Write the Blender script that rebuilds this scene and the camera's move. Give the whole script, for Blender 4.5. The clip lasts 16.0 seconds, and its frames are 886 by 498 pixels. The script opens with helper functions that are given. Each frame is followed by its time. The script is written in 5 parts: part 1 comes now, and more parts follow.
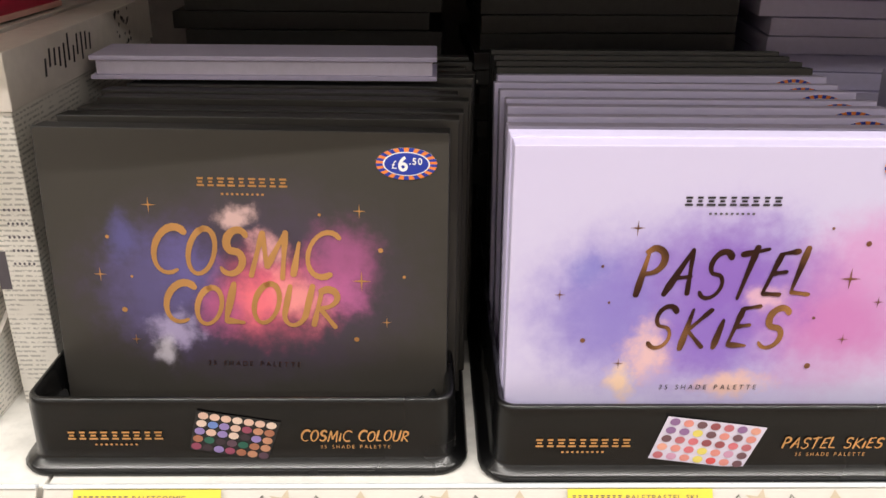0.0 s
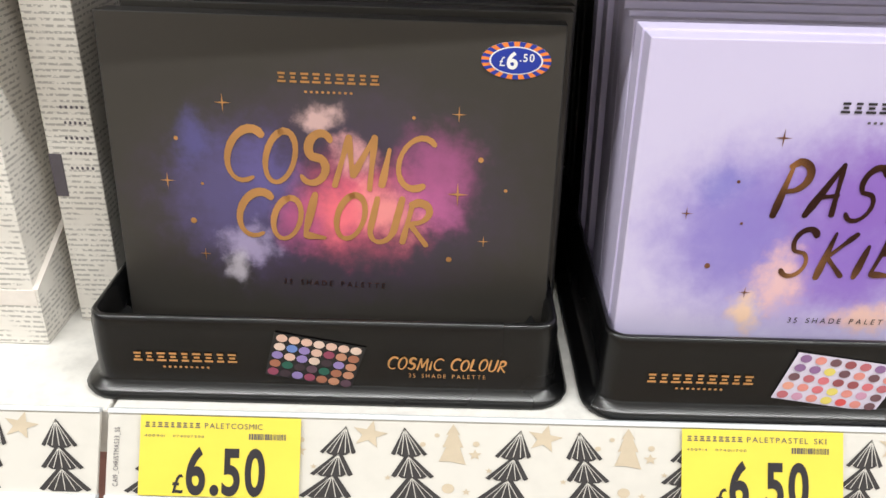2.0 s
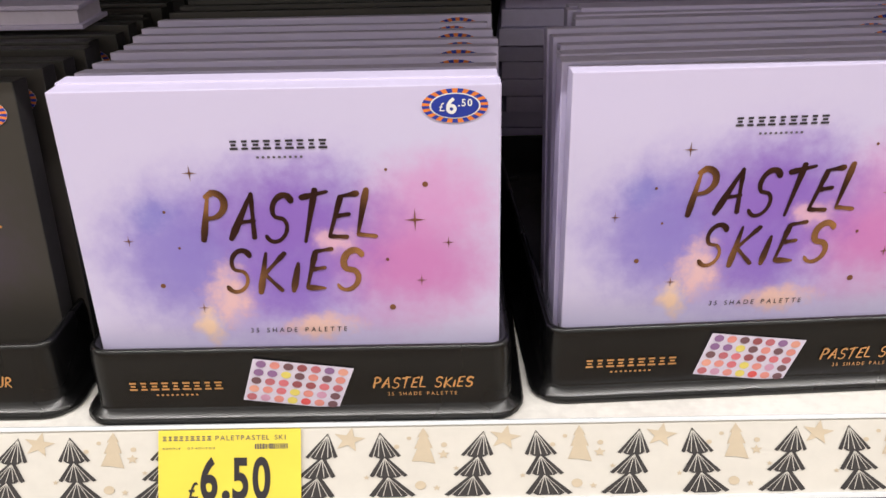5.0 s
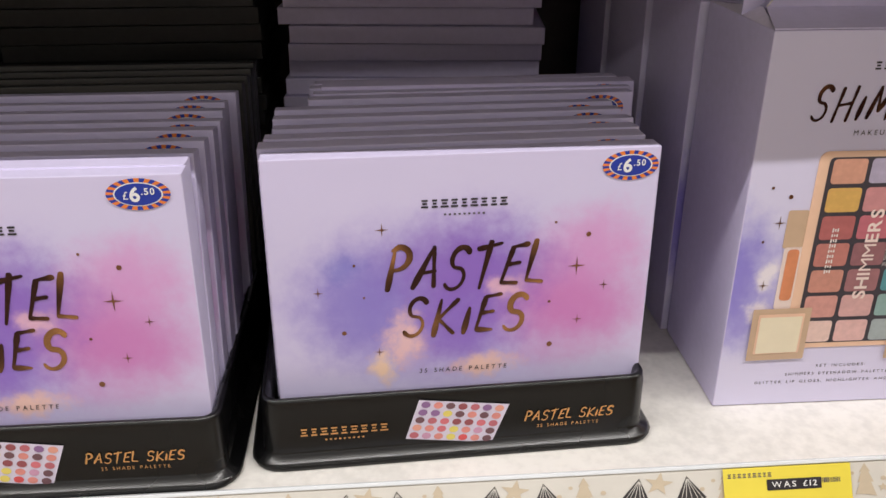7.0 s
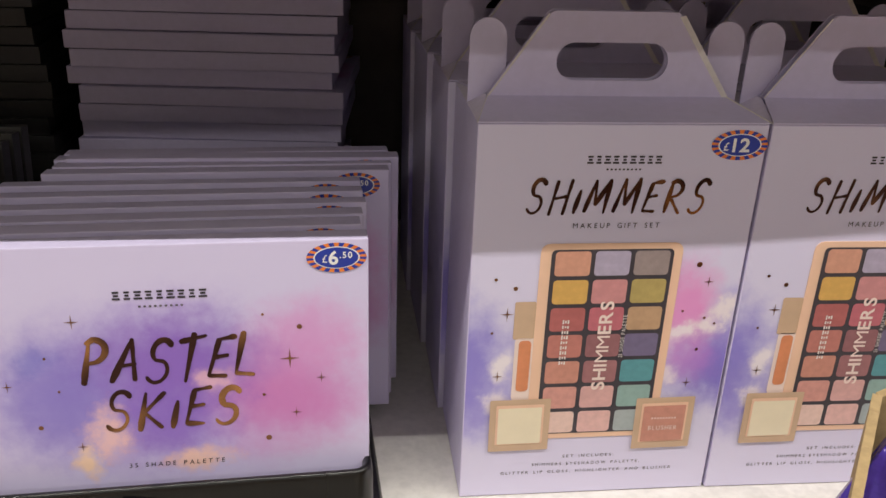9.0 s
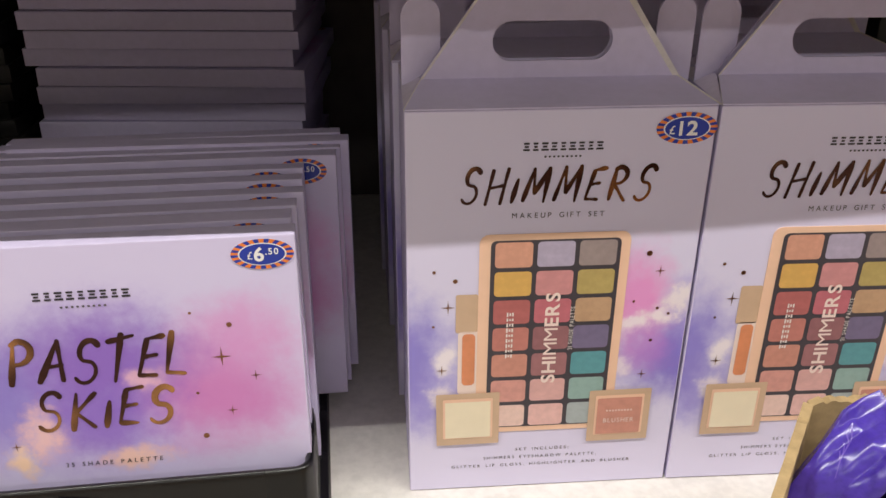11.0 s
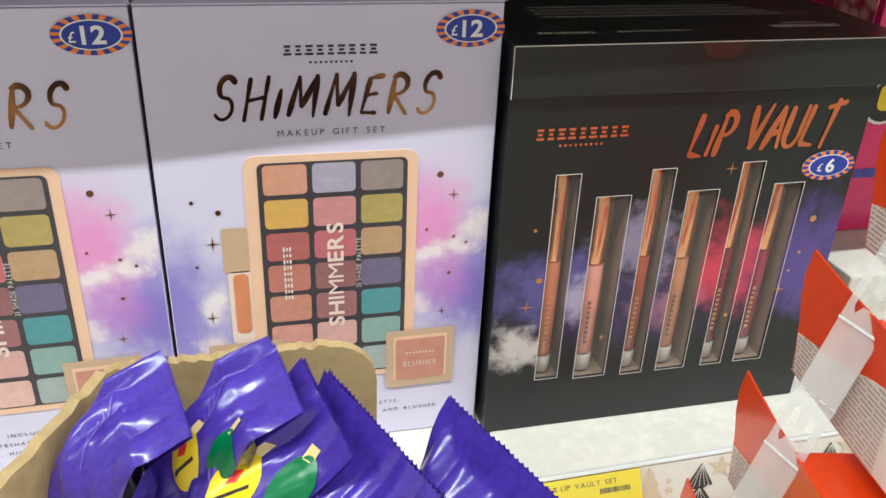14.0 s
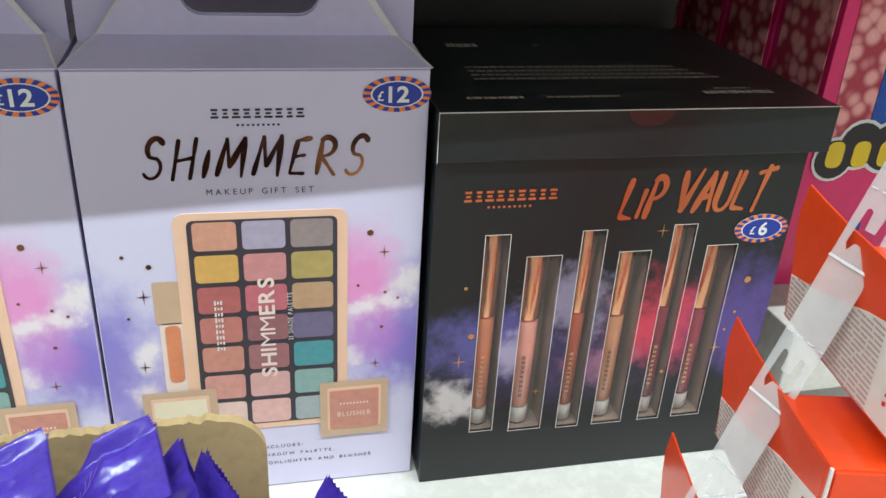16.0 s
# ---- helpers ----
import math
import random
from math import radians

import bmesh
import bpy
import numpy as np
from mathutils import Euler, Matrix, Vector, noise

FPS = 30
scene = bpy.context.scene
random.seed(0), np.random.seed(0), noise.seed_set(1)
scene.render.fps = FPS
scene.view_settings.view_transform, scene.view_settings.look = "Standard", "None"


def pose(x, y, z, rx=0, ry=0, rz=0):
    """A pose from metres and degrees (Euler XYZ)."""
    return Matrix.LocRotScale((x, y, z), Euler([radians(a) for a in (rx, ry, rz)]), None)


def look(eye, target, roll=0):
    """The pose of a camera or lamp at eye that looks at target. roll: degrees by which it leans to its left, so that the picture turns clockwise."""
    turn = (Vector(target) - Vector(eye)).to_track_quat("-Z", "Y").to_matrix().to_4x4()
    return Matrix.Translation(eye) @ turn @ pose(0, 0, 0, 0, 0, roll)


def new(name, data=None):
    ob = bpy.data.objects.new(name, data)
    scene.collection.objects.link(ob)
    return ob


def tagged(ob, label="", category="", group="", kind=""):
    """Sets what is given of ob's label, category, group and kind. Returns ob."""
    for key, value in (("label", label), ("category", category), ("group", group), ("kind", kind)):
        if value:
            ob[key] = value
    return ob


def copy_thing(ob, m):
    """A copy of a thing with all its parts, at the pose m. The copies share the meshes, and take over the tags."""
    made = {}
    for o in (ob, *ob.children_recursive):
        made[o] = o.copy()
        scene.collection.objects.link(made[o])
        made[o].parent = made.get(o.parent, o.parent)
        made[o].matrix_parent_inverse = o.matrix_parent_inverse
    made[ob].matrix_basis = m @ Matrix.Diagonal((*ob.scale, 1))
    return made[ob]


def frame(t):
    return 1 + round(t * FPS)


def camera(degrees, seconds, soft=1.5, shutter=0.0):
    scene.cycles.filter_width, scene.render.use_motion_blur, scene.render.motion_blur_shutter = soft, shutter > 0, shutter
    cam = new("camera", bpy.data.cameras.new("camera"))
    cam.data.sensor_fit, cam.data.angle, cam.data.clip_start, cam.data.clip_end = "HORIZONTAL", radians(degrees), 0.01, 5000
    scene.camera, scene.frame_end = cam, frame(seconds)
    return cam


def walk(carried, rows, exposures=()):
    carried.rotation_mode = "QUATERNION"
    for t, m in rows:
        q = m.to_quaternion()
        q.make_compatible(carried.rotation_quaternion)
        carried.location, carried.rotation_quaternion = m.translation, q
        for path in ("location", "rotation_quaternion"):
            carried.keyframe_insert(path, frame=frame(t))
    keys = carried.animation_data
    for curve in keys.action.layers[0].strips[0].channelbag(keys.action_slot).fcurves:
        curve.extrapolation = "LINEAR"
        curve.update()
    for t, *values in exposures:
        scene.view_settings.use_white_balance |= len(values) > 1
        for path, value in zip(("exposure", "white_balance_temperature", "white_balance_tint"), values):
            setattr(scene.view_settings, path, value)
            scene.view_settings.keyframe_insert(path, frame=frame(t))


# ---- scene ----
cam = camera(54.8, 16.0)
PATH = [
    (0, (0.004, 0.008, 1.282), (0.035, 1.847, 0.498), 0.5),
    (0.5, (-0.035, 0.057, 1.238), (-0.002, 1.856, 0.365), 0.9),
    (1, (-0.038, 0.071, 1.205), (-0.023, 1.801, 0.2), 1.1),
    (1.2, (-0.042, 0.072, 1.207), (-0.018, 1.775, 0.158), 1.4),
    (1.5, (-0.04, 0.059, 1.216), (-0.032, 1.792, 0.217), 1.4),
    (2, (-0.039, 0.048, 1.249), (-0.048, 1.826, 0.334), 1.3),
    (2.5, (-0.01, 0.04, 1.258), (-0.019, 1.825, 0.356), 1.2),
    (3, (0.063, 0.031, 1.267), (0.039, 1.819, 0.372), 0.8),
    (3.5, (0.128, 0.029, 1.28), (0.129, 1.816, 0.382), 0.3),
    (4, (0.186, 0.018, 1.289), (0.199, 1.816, 0.415), -0.3),
    (4.2, (0.206, 0.017, 1.29), (0.211, 1.812, 0.407), -0.7),
    (6.3, (0.313, -0.019, 1.26), (0.284, 1.761, 0.349), -1.4),
    (6.5, (0.339, -0.008, 1.282), (0.338, 1.768, 0.361), -1.2),
    (7, (0.371, -0.012, 1.312), (0.521, 1.802, 0.482), 0.1),
    (7.5, (0.369, -0.014, 1.332), (0.634, 1.803, 0.539), -0.2),
    (8, (0.43, 0.0, 1.348), (0.716, 1.819, 0.568), 0.9),
    (8.5, (0.488, 0.006, 1.344), (0.747, 1.832, 0.571), 1.9),
    (8.7, (0.503, 0.006, 1.343), (0.756, 1.835, 0.575), 2.0),
    (10.8, (0.55, 0.014, 1.333), (0.682, 1.806, 0.456), 0.9),
    (11, (0.574, 0.027, 1.352), (0.736, 1.823, 0.486), 0.2),
    (11.5, (0.657, 0.04, 1.375), (0.898, 1.837, 0.533), -0.8),
    (12, (0.714, 0.044, 1.366), (1.129, 1.818, 0.541), 0.7),
    (12.5, (0.757, 0.053, 1.351), (1.217, 1.813, 0.52), 0.7),
    (13, (0.774, 0.054, 1.332), (1.252, 1.795, 0.472), 1.3),
    (13.5, (0.782, 0.06, 1.313), (1.264, 1.774, 0.402), 2.0),
    (14, (0.79, 0.06, 1.311), (1.27, 1.758, 0.371), 2.5),
    (14.5, (0.825, 0.054, 1.303), (1.3, 1.736, 0.332), 2.6),
    (15, (0.835, 0.056, 1.292), (1.297, 1.718, 0.28), 3.3),
    (15.5, (0.836, 0.054, 1.313), (1.278, 1.723, 0.304), 3.2),
    (16, (0.83, 0.055, 1.337), (1.291, 1.771, 0.421), 3.5),
]
EXPOSURES = [(0, 0.1, 6450, 10), (1, -0.27, 6250, 8), (2, 0.08, 6080, 7), (3.5, -0.18, 6430, 10), (4.1, 0.04, 6400, 11), (7, -0.3, 6300, 11), (7.5, -0.03, 6350, 11), (8.5, -0.35, 6500, 10),
             (11.5, -0.22, 6500, 10), (12, -0.3, 6400, 9), (12.5, -0.08, 6300, 8), (13, 0.42, 6150, 1), (13.5, 0.26, 6000, -3), (14.5, 0.05, 5950, -1), (16, 0.08, 5550, -4)]
walk(cam, [(t, look(eye, target, roll)) for t, eye, target, roll in PATH], EXPOSURES)

# ---- light ----
world = bpy.data.worlds.new("store_air")
world.use_nodes = True
world.node_tree.nodes["Background"].inputs[0].default_value = (1.0, 0.95, 0.92, 1)
world.node_tree.nodes["Background"].inputs[1].default_value = 0.15
scene.world = world


def strip_light(x, y, z, length, width, watts, tint):
    data = bpy.data.lights.new("ceiling_strip", "AREA")
    data.shape, data.size, data.size_y, data.energy, data.color = "RECTANGLE", length, width, watts, tint
    ob = new("ceiling_strip", data)
    ob.matrix_world = pose(x, y, z)
    return ob


TUBE = (1.0, 0.95, 0.89)
strip_light(0.6, -0.43, 3.25, 13.0, 0.025, 272, TUBE)
strip_light(0.6, -3.9, 3.25, 13.0, 0.25, 142, TUBE)
strip_light(0.6, -7.0, 3.25, 13.0, 0.25, 30, TUBE)


# ---- materials ----
def lin(r, g, b):
    f = lambda c: c / 12.92 if c <= 0.04045 else ((c + 0.055) / 1.055) ** 2.4
    return (f(r / 255), f(g / 255), f(b / 255), 1)


class Nodes:
    """A small helper round a material's node tree."""

    def __init__(self, name, rough=0.5, metal=0.0, coat=0.0, spec=0.5):
        self.mat = bpy.data.materials.new(name)
        self.mat.use_nodes = True
        self.t = self.mat.node_tree
        self.bsdf = self.t.nodes["Principled BSDF"]
        self.bsdf.inputs["Roughness"].default_value = rough
        self.bsdf.inputs["Metallic"].default_value = metal
        self.bsdf.inputs["Coat Weight"].default_value = coat
        self.bsdf.inputs["Coat Roughness"].default_value = 0.15
        self.bsdf.inputs["Specular IOR Level"].default_value = spec
        self.obj = self.t.nodes.new("ShaderNodeTexCoord").outputs["Object"]

    def link(self, a, b):
        self.t.links.new(a, b)

    def math(self, op, a, b=0.0, c=0.0):
        n = self.t.nodes.new("ShaderNodeMath")
        n.operation = op
        for i, v in enumerate((a, b, c)):
            if isinstance(v, (int, float)):
                n.inputs[i].default_value = v
            else:
                self.link(v, n.inputs[i])
        return n.outputs[0]

    def noise(self, scale, detail=4.0, coord=None, rough=0.55):
        n = self.t.nodes.new("ShaderNodeTexNoise")
        n.inputs["Scale"].default_value, n.inputs["Detail"].default_value = scale, detail
        n.inputs["Roughness"].default_value = rough
        self.link(coord or self.obj, n.inputs["Vector"])
        return n

    def ramp(self, v, lo, hi, smooth=True):
        n = self.t.nodes.new("ShaderNodeMapRange")
        n.interpolation_type = "SMOOTHSTEP" if smooth else "LINEAR"
        n.inputs["From Min"].default_value, n.inputs["From Max"].default_value = lo, hi
        self.link(v, n.inputs["Value"])
        return n.outputs["Result"]

    def mix(self, fac, a, b, mode="MIX"):
        n = self.t.nodes.new("ShaderNodeMix")
        n.data_type, n.blend_type = "RGBA", mode
        for s, v in ((n.inputs[0], fac), (n.inputs[6], a), (n.inputs[7], b)):
            if isinstance(v, (int, float, tuple)):
                s.default_value = v
            else:
                self.link(v, s)
        return n.outputs[2]

    def bump(self, height, strength=0.2, distance=0.001):
        n = self.t.nodes.new("ShaderNodeBump")
        n.inputs["Strength"].default_value, n.inputs["Distance"].default_value = strength, distance
        self.link(height, n.inputs["Height"])
        self.link(n.outputs[0], self.bsdf.inputs["Normal"])

    def colour(self, c):
        if isinstance(c, tuple):
            self.bsdf.inputs["Base Color"].default_value = c
        else:
            self.link(c, self.bsdf.inputs["Base Color"])
        return self.mat


def plain(name, rgb, rough=0.5, metal=0.0, var=0.12, scale=60.0, bump=0.0, coat=0.0, spec=0.5, blotch=9.0):
    """A surface of one colour with fine grain and broad, faint blotches."""
    n = Nodes(name, rough, metal, coat, spec)
    c = lin(*rgb)
    dark = tuple(v * (1 - var) for v in c[:3]) + (1,)
    fine, broad = n.noise(scale), n.noise(blotch, 3.0)
    both = n.math("MULTIPLY_ADD", fine.outputs[0], 0.5, n.math("MULTIPLY", broad.outputs[0], 0.5))
    mixed = n.mix(n.ramp(both, 0.36, 0.62), dark, c)
    rr = n.math("MULTIPLY_ADD", broad.outputs[0], 0.16, rough - 0.08)
    n.link(rr, n.bsdf.inputs["Roughness"])
    if bump:
        n.bump(fine.outputs[0], bump)
    return n.colour(mixed)


def cloud_print(name, base, blobs, warp=0.02, rough=0.42, coat=0.1, shift=0.0):
    """Printed card: soft clouds of ink. blobs: x, z, radius x, radius z, colour, strength, raggedness (object metres)."""
    n = Nodes(name, rough, 0.0, coat)
    off = n.t.nodes.new("ShaderNodeVectorMath")
    off.operation = "ADD"
    off.inputs[1].default_value = (shift, 0.0, shift * 0.7)
    n.link(n.obj, off.inputs[0])
    wide, fine = n.noise(28.0, 5.0, off.outputs[0]), n.noise(95.0, 6.0, off.outputs[0], 0.62)
    sep = n.t.nodes.new("ShaderNodeSeparateXYZ")
    n.link(n.obj, sep.inputs[0])
    wsep = n.t.nodes.new("ShaderNodeSeparateXYZ")
    n.link(wide.outputs["Color"], wsep.inputs[0])
    x = n.math("ADD", sep.outputs[0], n.math("MULTIPLY", n.math("SUBTRACT", wsep.outputs[0], 0.5), warp * 2))
    z = n.math("ADD", sep.outputs[2], n.math("MULTIPLY", n.math("SUBTRACT", wsep.outputs[1], 0.5), warp * 2))
    col = lin(*base)
    for cx, cz, rx, rz, rgb, strength, rag in blobs:
        dx = n.math("DIVIDE", n.math("SUBTRACT", x, cx), rx)
        dz = n.math("DIVIDE", n.math("SUBTRACT", z, cz), rz)
        d = n.math("SQRT", n.math("ADD", n.math("MULTIPLY", dx, dx), n.math("MULTIPLY", dz, dz)))
        d = n.math("ADD", d, n.math("MULTIPLY", n.math("SUBTRACT", fine.outputs[0], 0.5), rag))
        col = n.mix(n.math("MULTIPLY", n.ramp(d, 1.05, 0.15), strength), col, lin(*rgb))
    n.bump(fine.outputs[0], 0.02)
    return n.colour(col)


M = {}
M["shelf"] = plain("shelf_enamel", (226, 223, 217), 0.4, var=0.16, scale=140, bump=0.04)
M["rail"] = plain("rail_card", (214, 210, 202), 0.3, var=0.05, scale=90, coat=0.25)
M["rail_lip"] = plain("clear_lip", (228, 232, 236), 0.18, var=0.08)
M["steel"] = plain("dark_back_steel", (98, 90, 90), 0.55, var=0.3, scale=30)
M["tray"] = plain("black_styrene", (12, 12, 13), 0.27, var=0.35, scale=50, bump=0.03, coat=0.08)
M["tray_print"] = plain("black_print_band", (24, 22, 22), 0.4, var=0.3, scale=80)
M["black_card"] = plain("black_card", (50, 49, 48), 0.5, var=0.25, scale=160, bump=0.02)
M["lilac_card"] = plain("lilac_card", (212, 204, 235), 0.45, var=0.06, scale=160, bump=0.02)
M["lilac_edge"] = plain("lilac_card_edge", (226, 218, 238), 0.5, var=0.08, scale=200)
M["cut_card"] = plain("white_cut_card", (232, 226, 222), 0.7, var=0.12, scale=300)
M["gold"] = plain("copper_foil", (244, 188, 124), 0.42, metal=1.0, var=0.25, scale=25)
M["rose"] = plain("rose_gold_foil", (246, 150, 104), 0.38, metal=1.0, var=0.25, scale=25)
M["dark_foil"] = plain("bronze_foil", (170, 122, 92), 0.32, metal=1.0, var=0.4, scale=18)
M["ink"] = plain("dark_ink", (44, 40, 46), 0.5, var=0.2)
M["grey_ink"] = plain("grey_ink", (96, 90, 98), 0.5, var=0.2)
M["paper_white"] = plain("white_ink", (240, 240, 240), 0.4, var=0.05)
M["blue"] = plain("blue_ink", (30, 56, 166), 0.35, var=0.12, coat=0.3)
M["orange"] = plain("orange_ink", (240, 134, 56), 0.35, var=0.1, coat=0.3)
M["yellow"] = plain("yellow_ticket", (233, 215, 78), 0.4, var=0.05, scale=40)
M["tree_black"] = plain("charcoal_ink", (58, 55, 56), 0.4, var=0.25)
M["beige"] = plain("beige_ink", (203, 188, 164), 0.4, var=0.1)
M["board"] = plain("corrugated_board", (184, 158, 114), 0.8, var=0.22, scale=180, bump=0.2)
M["purple"] = plain("purple_film", (74, 52, 168), 0.24, var=0.3, scale=420, bump=0.14, coat=0.6)
M["lemon"] = plain("yellow_film", (246, 214, 30), 0.3, var=0.1, coat=0.3)
M["green"] = plain("green_film", (24, 120, 72), 0.3, var=0.2, coat=0.3)
M["cream"] = plain("cream_film", (240, 214, 150), 0.35, var=0.1)
M["red"] = plain("red_card", (232, 70, 20), 0.3, var=0.1, scale=120, coat=0.3)
M["faint_ink"] = plain("faint_rose_ink", (196, 170, 164), 0.5, var=0.2)
M["red_ink"] = plain("red_ink", (214, 40, 34), 0.4)
M["white_card"] = plain("white_card", (236, 228, 220), 0.4, var=0.08, scale=120, coat=0.15)
M["pink"] = plain("hot_pink_card", (232, 42, 122), 0.35, var=0.1, scale=90, coat=0.2)
M["panel_blue"] = plain("royal_blue_print", (40, 86, 190), 0.35, var=0.3, scale=90)
M["carton"] = plain("grey_carton", (168, 160, 152), 0.6, var=0.12, scale=90)
M["plum"] = plain("plum_card", (92, 52, 104), 0.4, var=0.2, scale=90)
M["blush_card"] = plain("pale_pink_card", (226, 176, 164), 0.5, var=0.1)
M["brand_red"] = plain("crimson_card", (186, 40, 70), 0.4, var=0.15)
M["floor"] = plain("vinyl_floor", (200, 196, 188), 0.35, var=0.15, scale=12)
M["wall"] = plain("store_wall", (205, 202, 198), 0.7, var=0.1, scale=10)
M["tile"] = plain("ceiling_tile", (222, 222, 220), 0.9, var=0.1, scale=40)
# bright blotches meant to be mirrored in the foil print
M["reflector_tone"] = plain("blotchy_reflector", (236, 218, 200), 0.6, var=0.7, scale=9, blotch=3)
M["black_foam"] = plain("warm_grey_liner", (150, 128, 114), 0.2, var=0.35, scale=30)
M["cap"] = plain("rose_gold_cap", (255, 182, 130), 0.22, metal=1.0, var=0.12, scale=25)
M["vault_card"] = plain("blue_black_card", (32, 36, 38), 0.34, var=0.25, scale=160, bump=0.02)
M["liner"] = plain("clear_liner", (196, 190, 184), 0.25, var=0.15)

M["pastel"] = cloud_print("pastel_cover", (213, 205, 238), [
    (-0.002, 0.088, 0.128, 0.08, (194, 180, 230), 0.9, 0.3),
    (-0.02, 0.092, 0.108, 0.066, (160, 138, 212), 0.8, 0.4),
    (-0.06, 0.088, 0.05, 0.054, (128, 114, 204), 0.65, 0.6),
    (0.066, 0.084, 0.066, 0.054, (206, 122, 190), 0.9, 0.4),
    (0.078, 0.122, 0.046, 0.034, (218, 152, 210), 0.75, 0.6),
    (0.004, 0.106, 0.064, 0.048, (142, 102, 198), 0.95, 0.6),
    (0.0, 0.07, 0.042, 0.036, (140, 102, 202), 0.8, 0.7),
    (-0.072, 0.113, 0.018, 0.014, (112, 114, 204), 0.5, 0.8),
    (-0.035, 0.066, 0.018, 0.022, (244, 200, 196), 0.85, 1.5),
    (-0.048, 0.047, 0.011, 0.014, (250, 214, 180), 0.9, 1.5),
    (0.012, 0.045, 0.028, 0.010, (246, 204, 188), 0.9, 1.6),
    (0.027, 0.097, 0.017, 0.012, (238, 190, 206), 0.8, 1.5)], warp=0.014)
M["cosmic"] = cloud_print("cosmic_cover", (56, 53, 49), [
    (0.0, 0.092, 0.118, 0.072, (88, 74, 96), 0.65, 0.5),
    (-0.004, 0.088, 0.110, 0.058, (56, 42, 70), 0.85, 0.5),
    (-0.05, 0.090, 0.046, 0.05, (98, 90, 144), 0.62, 0.8),
    (-0.07, 0.118, 0.015, 0.02, (92, 88, 152), 0.55, 1.3),
    (-0.034, 0.1, 0.022, 0.028, (106, 96, 162), 0.55, 1.2),
    (0.014, 0.086, 0.046, 0.036, (232, 104, 132), 0.85, 0.8),
    (0.052, 0.100, 0.030, 0.036, (188, 96, 152), 0.64, 0.9),
    (0.056, 0.088, 0.018, 0.018, (206, 108, 168), 0.5, 1.0),
    (-0.004, 0.130, 0.014, 0.010, (222, 184, 180), 0.8, 1.9),
    (0.012, 0.112, 0.014, 0.014, (236, 176, 176), 0.7, 1.6),
    (0.028, 0.084, 0.024, 0.022, (250, 160, 156), 0.75, 1.1),
    (0.004, 0.082, 0.02, 0.02, (248, 120, 132), 0.7, 1.0),
    (-0.044, 0.064, 0.02, 0.013, (182, 168, 206), 0.75, 1.7),
    (-0.05, 0.05, 0.009, 0.011, (200, 192, 204), 0.75, 1.7),
    (-0.016, 0.078, 0.018, 0.02, (180, 88, 140), 0.6, 1.0)], warp=0.014)
M["shimmer"] = cloud_print("gift_box_print", (216, 211, 238), [
    (-0.084, 0.098, 0.042, 0.062, (126, 112, 208), 0.85, 0.7),
    (-0.070, 0.07, 0.05, 0.04, (150, 138, 216), 0.6, 0.8),
    (0.078, 0.096, 0.046, 0.046, (122, 106, 206), 0.9, 0.7),
    (0.085, 0.13, 0.03, 0.03, (162, 146, 220), 0.7, 0.8),
    (0.052, 0.136, 0.026, 0.044, (232, 142, 206), 0.85, 0.6),
    (0.060, 0.098, 0.026, 0.022, (196, 134, 214), 0.6, 0.8),
    (0.050, 0.118, 0.011, 0.009, (242, 232, 240), 0.9, 2.0),
    (0.062, 0.1235, 0.0145, 0.0095, (242, 233, 238), 0.9, 2.0),
    (0.076, 0.1345, 0.0145, 0.012, (242, 233, 236), 0.9, 2.0),
    (-0.060, 0.096, 0.010, 0.012, (242, 234, 238), 0.9, 2.0),
    (-0.063, 0.075, 0.011, 0.011, (242, 232, 238), 0.85, 2.0),
    (0.046, 0.092, 0.013, 0.011, (240, 230, 238), 0.8, 2.0)], warp=0.016)
M["vault"] = cloud_print("lip_set_print", (23, 26, 28), [
    (-0.02, 0.085, 0.13, 0.04, (62, 54, 92), 0.85, 1.0),
    (-0.07, 0.098, 0.05, 0.028, (96, 92, 158), 0.85, 1.3),
    (0.088, 0.1, 0.05, 0.05, (98, 78, 158), 0.85, 1.1),
    (0.035, 0.1, 0.04, 0.04, (214, 66, 92), 0.9, 1.2),
    (-0.022, 0.12, 0.034, 0.03, (150, 142, 170), 0.85, 1.7),
    (-0.088, 0.06, 0.026, 0.018, (214, 206, 206), 0.85, 1.8),
    (-0.05, 0.086, 0.02, 0.014, (190, 180, 206), 0.7, 1.8),
    (0.005, 0.078, 0.03, 0.018, (176, 120, 150), 0.6, 1.6)])


def bubble_print():
    n = Nodes("bubble_print", 0.35, coat=0.2)
    v = n.t.nodes.new("ShaderNodeTexVoronoi")
    v.inputs["Scale"].default_value = 95.0
    n.link(n.obj, v.inputs["Vector"])
    d = v.outputs["Distance"]
    c = n.mix(n.ramp(d, 0.3, 0.75), lin(244, 176, 176), lin(176, 54, 78))
    c = n.mix(n.ramp(n.math("ADD", d, n.math("MULTIPLY", n.noise(160.0).outputs[0], 0.3)), 0.34, 0.16), c, lin(252, 214, 208))
    n.bump(d, 0.15)
    return n.colour(c)


